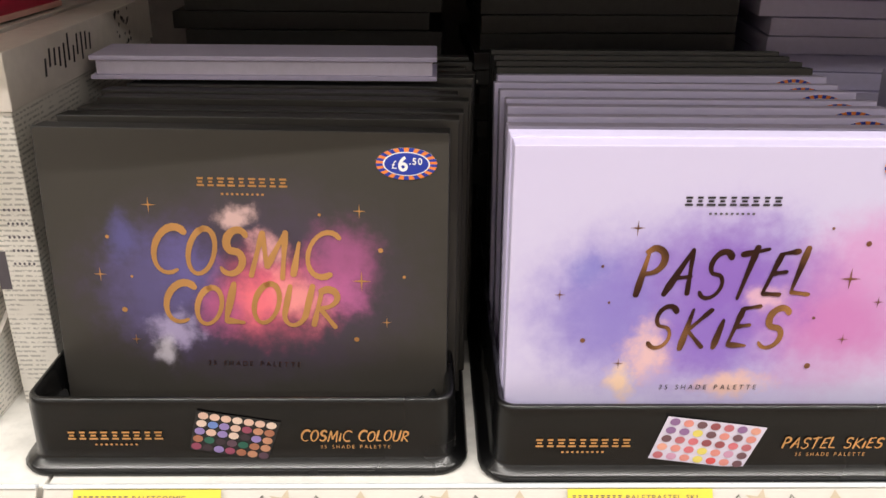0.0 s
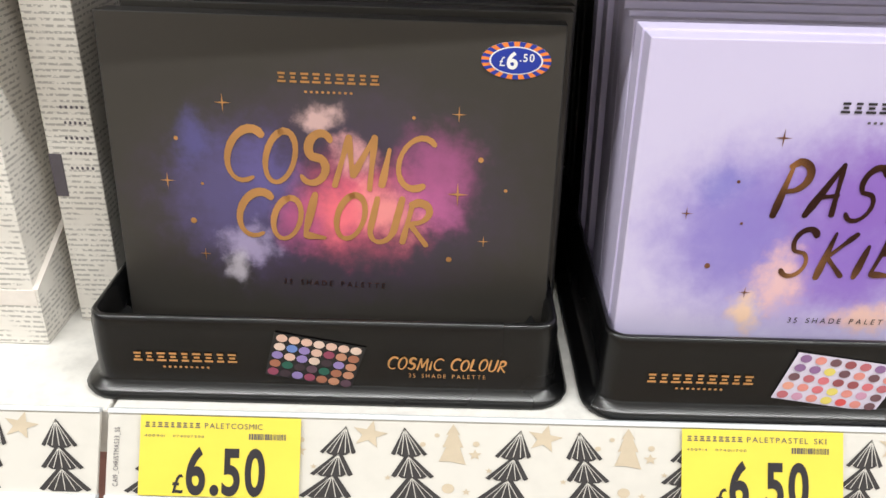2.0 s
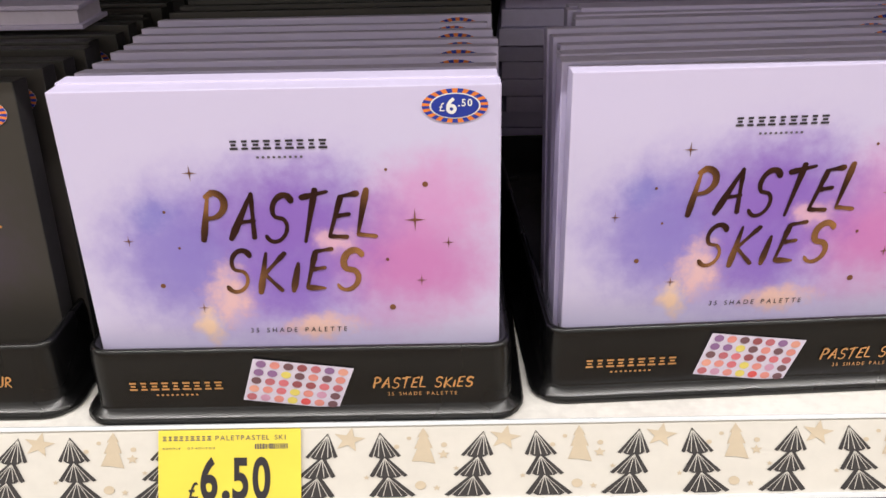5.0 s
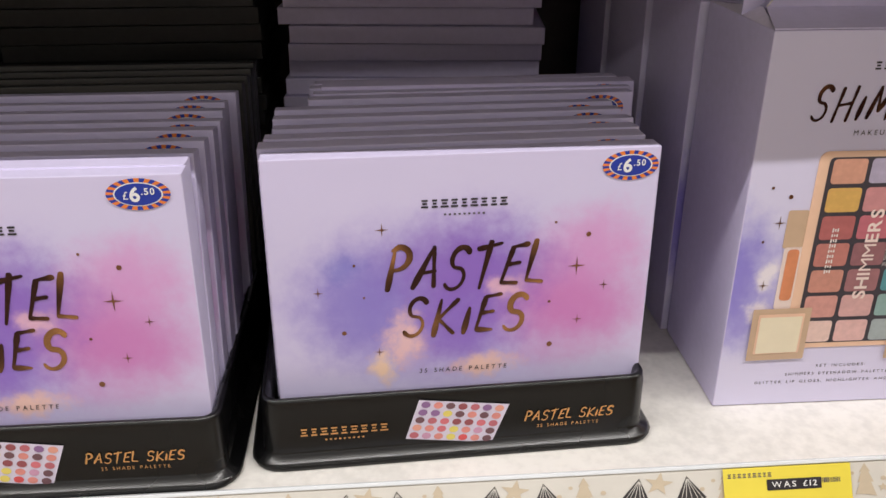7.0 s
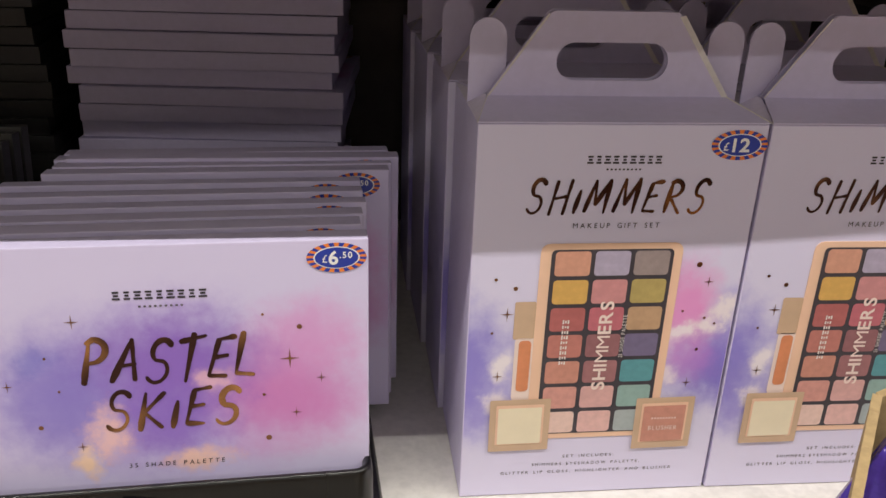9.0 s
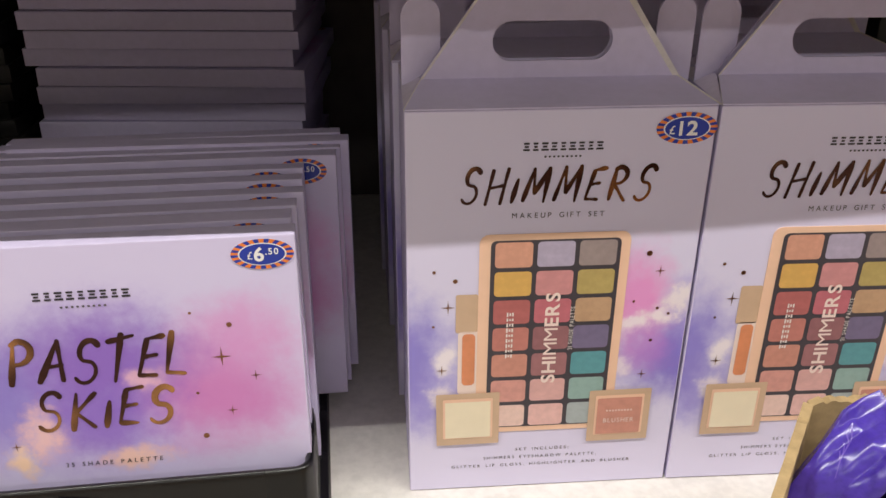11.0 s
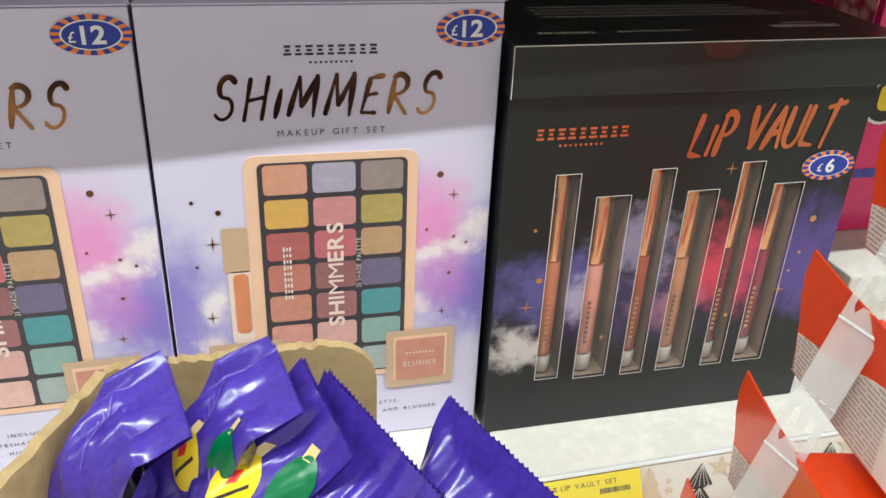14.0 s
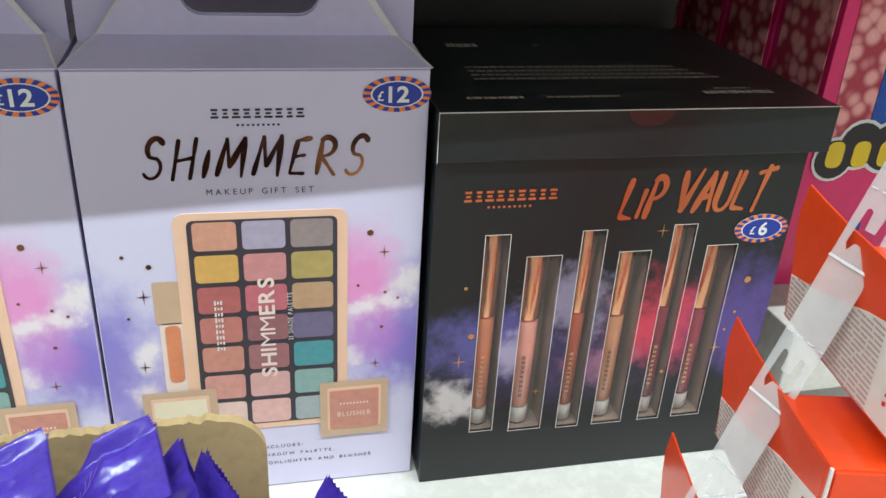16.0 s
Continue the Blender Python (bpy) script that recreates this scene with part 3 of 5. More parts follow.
def edge_strip(name, x0, x1, y, z0, z1, phase, label):
    """A ticket rail on a shelf's front: card strip behind clear plastic, with the fir and star print."""
    rail = thing(name, pose(x0, y, z0), label, "shelf strip", "shelf edge strips", "structure")
    w, h = x1 - x0, z1 - z0
    bm = bmesh.new()
    block(bm, 0, w, 0.0, 0.0025, 0.0, h, bevel=0.0006)
    part("card_strip", bm, M["rail"], rail)
    bm = bmesh.new()
    block(bm, 0, w, -0.0022, 0.0035, -0.003, 0.0009, bevel=0.0007)
    block(bm, 0, w, -0.0012, 0.0035, h - 0.0008, h + 0.0022, bevel=0.0006)
    part("clear_lip", bm, M["rail_lip"], rail, "clear plastic lip along the ticket strip")
    period = 0.0869
    k0 = int((x0 - phase) / period) - 2
    for k in range(k0, k0 + int(w / period) + 5):
        base = phase + k * period - x0
        for key, dx, dz in (("star", 0.0, h - 0.0105), ("a", -0.0165, 0.0015), ("b", 0.0205, 0.0015), ("gold", 0.0415, h - 0.0285), ("dots", 0.0395, 0.0105)):
            at = base + dx
            if 0.014 < at < w - 0.014:
                me = TREES[key]
                ob = new(me.name, me)
                ob.parent = rail
                ob.location = (at, 0, dz)
    return rail


RAIL_LOW, RAIL_TOP = 0.9245, 0.979
strip_left = edge_strip("shelf_edge_strip", -1.2, -0.2095, FRONT - 0.003, RAIL_LOW, RAIL_TOP, -0.075, "white ticket strip with black firs, on the next shelf bay")
strip_mid = edge_strip("shelf_edge_strip", -0.2055, 1.18, FRONT - 0.003, RAIL_LOW, RAIL_TOP, -0.075, "white christmas ticket strip with black firs and beige stars")
strip_up = edge_strip("shelf_edge_strip", -0.2055, 1.9, FRONT - 0.003, 1.3085, 1.3625, -0.055, "white christmas ticket strip on the shelf above")

bm = bmesh.new()
lettering(bm, "CA19_CHRISTMAS23_SS", 0.0062, 0.0442, 0.0065, 0.0026, -0.0005, turn=1)
part("strip_code", bm, M["grey_ink"], strip_mid)


def price_ticket(x, z, y, wide, words, price, price_fit, codes):
    """A yellow shelf ticket with its printed price."""
    tk = thing("price_ticket", pose(x, y, z), "yellow paper shelf ticket with printed price " + (price or "cut"), "price ticket", "price tickets")
    h = 0.0515
    bm = bmesh.new()
    block(bm, 0, wide, -0.0004, 0.0, 0, h)
    part("ticket_paper", bm, M["yellow"], tk)
    bm = bmesh.new()
    word_blocks(bm, 0.0022, 0.0302, h - 0.0076, 0.0034, -0.0007, 9)
    if words:
        lettering(bm, words, 0.032, 0.032 + 0.0026 * len(words), h - 0.0076, 0.0036, -0.0007, gap=0.25)
    part("product_line", bm, M["grey_ink"], tk)
    bm = bmesh.new()
    at = 0.0022
    for c in codes:
        lettering(bm, c, at, at + 0.0017 * len(c), h - 0.0138, 0.0016, -0.0007, gap=0.3)
        at += 0.0017 * len(c) + 0.004
    rnd = random.Random(5)
    bx = wide - 0.0255
    while bx < wide - 0.007:
        w = rnd.choice((0.0003, 0.0005, 0.0008))
        sheet(bm, [(bx, h - 0.0142), (bx + w, h - 0.0142), (bx + w, h - 0.0104), (bx, h - 0.0104)], -0.0007)
        bx += w + rnd.choice((0.0003, 0.0005))
    part("code_line", bm, M["grey_ink"], tk)
    if not price:
        return tk
    bm = bmesh.new()
    a, b = price_fit
    lettering(bm, "£", a - 0.0066, a - 0.0012, 0.0022, 0.0122, -0.0007, bold=0.01)
    lettering(bm, price, a, b, 0.0022, 0.0295, -0.0007, gap=0.16, bold=0.028)
    part("price_print", bm, M["ink"], tk)
    return tk


TY = FRONT - 0.0046
price_ticket(-0.1885, 0.9262, TY, 0.0795, "PALETCOSMIC", "6.50", (0.0235, 0.0625), ("400901", "074007200"))
price_ticket(0.0795, 0.9262, TY, 0.0795, "PALETPASTEL SKI", "6.50", (0.0235, 0.0625), ("400914", "074011700"))
price_ticket(0.9225, 0.9262, TY, 0.0805, "LIP VAULT SET", "6", (0.037, 0.0525), ("400919", "070385600"))
was = price_ticket(0.5725, 0.9262, TY, 0.0795, "", "", (0.037, 0.0525), ())
bm = bmesh.new()
sheet(bm, rrect(0.0435, 0.0375, 0.034, 0.0085, 0.0004, 1), -0.0007)
flash = part("was_flash", bm, M["ink"], was, "black flash with the old price")
bm = bmesh.new()
lettering(bm, "WAS £12", 0.0295, 0.0575, 0.0355, 0.0045, -0.001, gap=0.3, bold=0.01)
part("was_words", bm, M["paper_white"], flash)
price_ticket(0.492, 1.3105, TY, 0.0805, "", "6.50", (0.0235, 0.0625), ())

# the lower strip and its tickets lean out at the foot, towards the eye
lean = pose(0, FRONT - 0.003, RAIL_TOP, -30) @ Matrix.Diagonal((1, 1, 0.763, 1)) @ pose(0, -(FRONT - 0.003), -RAIL_TOP)
for ob in list(scene.objects):
    if ob.parent is None and ob.name.split(".")[0] in ("shelf_edge_strip", "price_ticket") and ob.matrix_basis.translation.z < 1.1:
        ob.matrix_basis = lean @ ob.matrix_basis


# the upper strip leans back from its foot
tip = pose(0, FRONT - 0.003, 1.3085, -16) @ pose(0, -(FRONT - 0.003), -1.3085)
for ob in list(scene.objects):
    if ob.parent is None and ob.name.split(".")[0] in ("shelf_edge_strip", "price_ticket") and ob.matrix_basis.translation.z > 1.1:
        ob.matrix_basis = tip @ ob.matrix_basis


# ---- price sticker ----
def price_sticker(parent, cx, cz, y, price, small):
    """An oval sticker: orange and blue rays round a blue disc with the price."""
    rx, rz = 0.0165, 0.0088
    bm = bmesh.new()
    prism(bm, oval(cx, cz, rx, rz, 40), y - 0.0001, y)
    st = part("price_sticker", bm, M["paper_white"], parent, "oval price sticker with orange and blue rays")
    n = 34
    for name, mat, odd in (("orange_ray_ring", M["orange"], 0), ("blue_ray_ring", M["blue"], 1)):
        bm = bmesh.new()
        for i in range(odd, n, 2):
            a0, a1 = 2 * math.pi * i / n, 2 * math.pi * (i + 1) / n
            sheet(bm, [(cx + q * rx * math.cos(a), cz + q * rz * math.sin(a)) for q, a in ((0.62, a0), (1.0, a0), (1.0, a1), (0.62, a1))], y - 0.0003)
        part(name, bm, mat, st)
    bm = bmesh.new()
    sheet(bm, oval(cx, cz, rx * 0.77, rz * 0.75, 30), y - 0.00045)
    part("white_ring", bm, M["paper_white"], st)
    bm = bmesh.new()
    sheet(bm, oval(cx, cz, rx * 0.72, rz * 0.69, 30), y - 0.0006)
    part("blue_disc", bm, M["blue"], st)
    bm = bmesh.new()
    if small:
        lettering(bm, "£", cx - 0.0078, cx - 0.0052, cz - 0.0026, 0.0045, y - 0.0008)
        lettering(bm, price, cx - 0.0044, cx + 0.0008, cz - 0.0037, 0.0079, y - 0.0008, bold=0.03)
        lettering(bm, small, cx + 0.0016, cx + 0.0085, cz - 0.0002, 0.0037, y - 0.0008, bold=0.02)
    else:
        span = 0.0046 * len(price)
        lettering(bm, "£", cx - span / 2 - 0.0048, cx - span / 2 - 0.0018, cz - 0.003, 0.0048, y - 0.0008, bold=0.01)
        lettering(bm, price, cx - span / 2 + 0.0004, cx + span / 2 + 0.0012, cz - 0.0037, 0.0078, y - 0.0008, bold=0.03)
    part("price_figure", bm, M["paper_white"], st)
    return st


def foil_marks(parent, marks, dots, y, mat):
    for cx, cz, r in marks:
        bm = bmesh.new()
        bmesh.ops.triangulate(bm, faces=[sheet(bm, sparkle(cx, cz, r), y)])
        part("foil_star", bm, mat, parent)
    for cx, cz, r in dots:
        bm = bmesh.new()
        sheet(bm, oval(cx, cz, r, r, 14), y)
        part("foil_dot", bm, mat, parent)


# ---- eyeshadow palettes in card sleeves ----
PW, PH, PT = 0.225, 0.180, 0.0148


def palette_box(m, kind, label, lettered=True, sticker=0.0895):
    """A flat card box, base centre of its front face at the origin."""
    dark = kind == "cosmic"
    th = thing("palette_box", m, label, "makeup palette", "eyeshadow palettes")
    bm = bmesh.new()
    block(bm, -PW / 2, PW / 2, 0, PT, 0, PH, bevel=0.0007)
    bm.normal_update()
    for f in bm.faces:
        f.material_index = 1 if f.normal.y < -0.9 and f.calc_area() > 0.01 else 0
    part("sleeve", bm, [M["black_card"], M["cosmic"]] if dark else [M["lilac_card"], M["pastel"]], th)
    price_sticker(th, sticker, 0.1695 if not dark else 0.163, -0.0002, "6", ".50")
    if not lettered:
        return th
    y = -0.0003
    foil = M["gold"] if dark else M["ink"]
    bm = bmesh.new()
    word_blocks(bm, -0.0255, 0.0255, 0.1485, 0.0052, y, 9)
    part("maker_mark", bm, foil, th)
    bm = bmesh.new()
    word_blocks(bm, -0.0125, 0.0125, 0.1435, 0.0017, y, 9)
    part("maker_submark", bm, foil if dark else M["grey_ink"], th)
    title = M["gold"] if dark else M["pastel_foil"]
    if dark:
        brush_parts("foil_letter", title, th, "COSMIC", -0.0550, 0.0515, 0.0975, 0.0262, y, weight=0.16, gap=0.22)
        brush_parts("foil_letter", title, th, "COLOUR", -0.0505, 0.0530, 0.0675, 0.0235, y, weight=0.175, gap=0.19)
    else:
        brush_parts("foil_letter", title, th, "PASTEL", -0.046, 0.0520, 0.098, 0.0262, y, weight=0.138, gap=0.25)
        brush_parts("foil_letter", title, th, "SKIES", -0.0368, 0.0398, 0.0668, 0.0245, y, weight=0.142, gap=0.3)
    bm = bmesh.new()
    lettering(bm, "35 SHADE PALETTE", -0.027, 0.027, 0.0405, 0.0031, y, gap=0.55, lean=0.1)
    part("shade_line", bm, M["ink"] if not dark else M["dark_foil"], th)
    if dark:
        marks = [(-0.053, 0.1375, 0.0042), (0.0635, 0.136, 0.0036), (-0.0845, 0.096, 0.0038), (0.064, 0.095, 0.0056), (-0.068, 0.056, 0.003), (0.078, 0.07, 0.003)]
        dots = [(-0.0728, 0.0745, 0.0016), (-0.078, 0.1185, 0.0011), (0.075, 0.1135, 0.0014), (0.0605, 0.059, 0.0015), (0.0415, 0.1335, 0.0009), (-0.0665, 0.095, 0.0008), (0.088, 0.098, 0.0009)]
    else:
        marks = [(-0.0475, 0.1365, 0.004), (0.0675, 0.108, 0.0058), (0.085, 0.0945, 0.0032), (-0.0855, 0.0985, 0.003), (-0.051, 0.057, 0.003), (0.07, 0.072, 0.0032)]
        dots = [(-0.0715, 0.0712, 0.0014), (0.0535, 0.0555, 0.0017), (0.0735, 0.128, 0.0015), (0.0535, 0.1365, 0.0008), (0.052, 0.085, 0.0009), (-0.064, 0.115, 0.0008), (-0.059, 0.094, 0.0007)]
    foil_marks(th, marks, dots, y, M["gold"] if dark else M["dark_foil"])
    return th


# ---- black display trays ----
def loop_at(bm, w, d, r, z, out, cy):
    pts = rrect(0, 0, w + 2 * out, d + 2 * out, max(0.002, r + out), 5)
    return [bm.verts.new((x, cy + y, z)) for x, y in pts]


def display_tray(m, depth, kind, label):
    """A vacuum-formed tray, front middle of its base at the origin, with a printed front."""
    th = thing("display_tray", m, label, "display tray", "black display trays")
    w, cy = 0.238, depth / 2
    bm = bmesh.new()
    rings = [loop_at(bm, w, depth, 0.012, *a, cy) for a in (
        (0.0, 0.007), (0.0022, 0.0078), (0.0045, 0.0055), (0.0065, 0.0015), (0.0090, 0.0004), (0.038, 0.0002), (0.0415, -0.0006),
        (0.0440, -0.0008), (0.0455, -0.0025), (0.0448, -0.0045), (0.042, -0.0058), (0.012, -0.0075), (0.005, -0.010))]
    for a, b in zip(rings, rings[1:]):
        for i in range(len(a)):
            j = (i + 1) % len(a)
            bm.faces.new((a[i], a[j], b[j], b[i]))
    bm.faces.new(rings[-1])
    part("tray_shell", bm, M["tray"], th, smooth=True)
    for sx in (-1, 1):
        bm = bmesh.new()
        pts = [(sx * (w / 2 - 0.008), 0.007), (sx * (w / 2 - 0.030), 0.006), (sx * (w / 2 - 0.012), 0.03)]
        a = [bm.verts.new((x, y, 0.010)) for x, y in pts]
        b = [bm.verts.new((x, y, z)) for (x, y), z in zip(pts, (0.037, 0.022, 0.036))]
        bm.faces.new(a)
        bm.faces.new(b[::-1])
        for i in range(3):
            j = (i + 1) % 3
            bm.faces.new((a[i], b[i], b[j], a[j]))
        bmesh.ops.bevel(bm, geom=list(bm.edges), offset=0.0012, segments=2, affect="EDGES")
        part("corner_gusset", bm, M["tray"], th)
    y = -0.0008
    bm = bmesh.new()
    prism(bm, rrect(0, 0.0235, 0.212, 0.029, 0.002, 2), y + 0.0006, y + 0.0012)
    band = part("printed_band", bm, M["tray"], th, "matt black printed band")
    y -= 0.0004
    bm = bmesh.new()
    word_blocks(bm, -0.0965, -0.0425, 0.0202, 0.0056, y, 9)
    word_blocks(bm, -0.082, -0.057, 0.0162, 0.0017, y, 9)
    part("maker_mark", bm, M["gold"], band)
    bm = bmesh.new()
    if kind == "cosmic":
        brush_line(bm, "COSMIC", 0.0328, 0.0612, 0.0192, 0.0068, y, weight=0.19)
        brush_line(bm, "COLOUR", 0.0648, 0.0935, 0.0192, 0.0066, y, weight=0.19)
    else:
        brush_line(bm, "PASTEL", 0.041, 0.0715, 0.0195, 0.0068, y, weight=0.18)
        brush_line(bm, "SKIES", 0.0755, 0.0975, 0.0195, 0.0066, y, weight=0.18)
    mid = 0.0632 if kind == "cosmic" else 0.0685
    lettering(bm, "35 SHADE PALETTE", mid - 0.0195, mid + 0.0195, 0.0142, 0.0024, y, gap=0.5)
    part("title_print", bm, M["gold"], band)
    # tilted picture of the open palette with its 35 round pans
    ax, az, bx, bz, ox, oz = 0.0534, -0.0075, -0.0095, -0.0275, -0.0234, 0.0405
    if kind == "cosmic":
        ax, az, bx, bz, ox, oz = 0.0437, -0.0078, -0.0074, -0.0255, -0.0223, 0.0395
    bm = bmesh.new()
    sheet(bm, [(ox - 0.001, oz), (ox + ax + 0.001, oz + az), (ox + ax + bx, oz + az + bz), (ox + bx, oz + bz)], y)
    pic = part("palette_picture", bm, M["tray_print"] if kind == "cosmic" else M["lilac_edge"], band)
    inks = DOTS_COSMIC if kind == "cosmic" else DOTS_PASTEL
    rnd = random.Random(kind)
    for r in range(5):
        for c in range(7):
            u, v = (c + 0.55) / 7.1, (r + 0.55) / 5.1
            cx, cz = ox + ax * u + bx * v, oz + az * u + bz * v
            pick = rnd.randrange(10)
            if kind == "cosmic":
                pick = rnd.choice((0, 1, 1, 0)) if r == 0 else rnd.choice((2, 3, 0, 1)) if r < 3 and c < 4 else rnd.randrange(3, 10)
            bm = bmesh.new()
            sheet(bm, oval(cx, cz, 0.00285, 0.0023, 14), y - 0.0003)
            part("round_pan", bm, inks[pick], pic)
    return th


TRAYS = [(-0.1005, 0.407, 0.0, "cosmic"), (0.1585, 0.3995, 0.0, "pastel"), (0.4165, 0.4185, 2.6, "pastel")]
for tx, ty, turn, kind in TRAYS:
    display_tray(pose(tx, ty, SHELF + 0.0005, 0, 0, turn), 0.335, kind,
                 "glossy black plastic display tray with copper print, full of palettes")

TRAY_FLOOR = SHELF + 0.0088
LABELS = {"cosmic": "black card eyeshadow palette box with colourful smoke print",
          "pastel": "lilac card eyeshadow palette box with pastel cloud print"}
fronts = {}
rnd = random.Random(11)


def add_palette(x, y, z, tilt, yaw, kind, lettered=False, sticker=0.0895):
    key = (kind, lettered, sticker)
    m = pose(x, y, z, -tilt, 0, yaw)
    if key not in fronts:
        fronts[key] = palette_box(m, kind, LABELS[kind], lettered, sticker)
        return fronts[key]
    return copy_thing(fronts[key], m)


# row of the black palettes, leaning back a little
add_palette(-0.0985, 0.4400, TRAY_FLOOR - 0.003, 4.0, -2.7, "cosmic", True)
for i, (dy, dx, lift) in enumerate(((0.0205, 0.003, 0.001), (0.040, 0.006, 0.0), (0.064, 0.010, 0.001), (0.088, 0.004, 0.0), (0.106, 0.014, 0.0), (0.128, 0.016, 0.002),
                                    (0.150, 0.018, 0.0), (0.170, 0.012, 0.0), (0.19, 0.018, 0.0), (0.212, 0.016, 0.0))):
    add_palette(-0.0955 + dx, 0.4420 + dy, TRAY_FLOOR - 0.003 + lift, 4.0 + rnd.uniform(-0.5, 0.5), -2.0 + rnd.uniform(-0.7, 0.7), "cosmic")
# first row of lilac palettes, then black ones behind them
add_palette(0.1583, 0.4125, TRAY_FLOOR - 0.0003, 0.6, 0.0, "pastel", True)
for top, dx, lean in ((0.0155, -0.001, 1.2), (0.0385, -0.0005, 6.5), (0.061, 0.0015, 7.5), (0.0835, 0.003, 7.0), (0.104, 0.004, 8.0), (0.127, 0.002, 7.4), (0.150, 0.0, 8.2), (0.174, 0.004, 7.6)):
    add_palette(0.1583 + dx, 0.4125 + top - PH * math.sin(radians(lean)), TRAY_FLOOR + 0.0004, lean, rnd.uniform(-0.7, 0.7), "pastel")
for top in (0.199, 0.221, 0.244, 0.266):
    add_palette(0.1583 + rnd.uniform(0.0, 0.012), 0.4125 + top - PH * math.sin(radians(7.5)), TRAY_FLOOR + 0.001, 7.5, rnd.uniform(-0.7, 0.7), "cosmic")
# second row of lilac palettes
add_palette(0.4205, 0.4345, TRAY_FLOOR - 0.0003, 0.6, 2.2, "pastel", True, 0.0950)
for top, dx, lean in ((0.0215, -0.003, 2.0), (0.040, -0.001, 4.5), (0.062, 0.002, 6.5), (0.083, 0.0, 6.0), (0.105, -0.001, 7.0), (0.126, 0.019, 4.0), (0.1415, 0.0215, 4.0), (0.157, 0.018, 4.0), (0.1725, 0.021, 4.0)):
    add_palette(0.4205 + dx, 0.4345 + top - PH * math.sin(radians(lean)), TRAY_FLOOR + 0.0004, lean, 2.0 + rnd.uniform(-0.6, 0.6), "pastel")


# piles of palettes lying flat at the back
def flat_pile(cx, y, turn, kind, count, seed):
    r = random.Random(seed)
    for i in range(count):
        fx, fy = r.uniform(-0.007, 0.007), r.uniform(-0.004, 0.004)
        key = (kind, False, 0.0895)
        # the face looks up, the long edge to the front
        copy_thing(fronts[key], pose(cx + fx, y + fy, SHELF + 0.001 + (i + 1) * 0.0155, -90, 0, turn + r.uniform(-1.5, 1.5)))


flat_pile(0.405, 0.752, -5.0, "pastel", 19, 3)
flat_pile(0.155, 0.768, 1.0, "cosmic", 19, 4)
flat_pile(-0.105, 0.775, -1.0, "cosmic", 18, 5)
# one palette set apart, standing beyond the end of its row
add_palette(0.447, 0.585, SHELF + 0.0105, 0.5, 0.5, "pastel")


def flat_gift_box(m):
    """A white lidded box lying flat across the tops of the black palettes."""
    th = thing("lidded_box", m, "flat white card box lying across the black palettes", "gift box")
    bm = bmesh.new()
    block(bm, 0.003, 0.222, 0.003, 0.042, 0.003, 0.0125, bevel=0.0005)
    part("box_base", bm, M["lilac_edge"], th)
    bm = bmesh.new()
    block(bm, 0.0, 0.225, 0.0, 0.045, 0.0125, 0.0155, bevel=0.0006)
    part("box_lid", bm, M["lilac_card"], th)
    bm = bmesh.new()
    block(bm, 0.0, 0.225, 0.0, 0.045, 0.0, 0.003, bevel=0.0006)
    part("base_flange", bm, M["lilac_card"], th)
    return th


flat_gift_box(pose(-0.2165, 0.566, TRAY_FLOOR + PH - 0.0012, 0, 0, -0.4))


# ---- gable gift boxes ----
GW, GH, GD = 0.1645, 0.250, 0.100


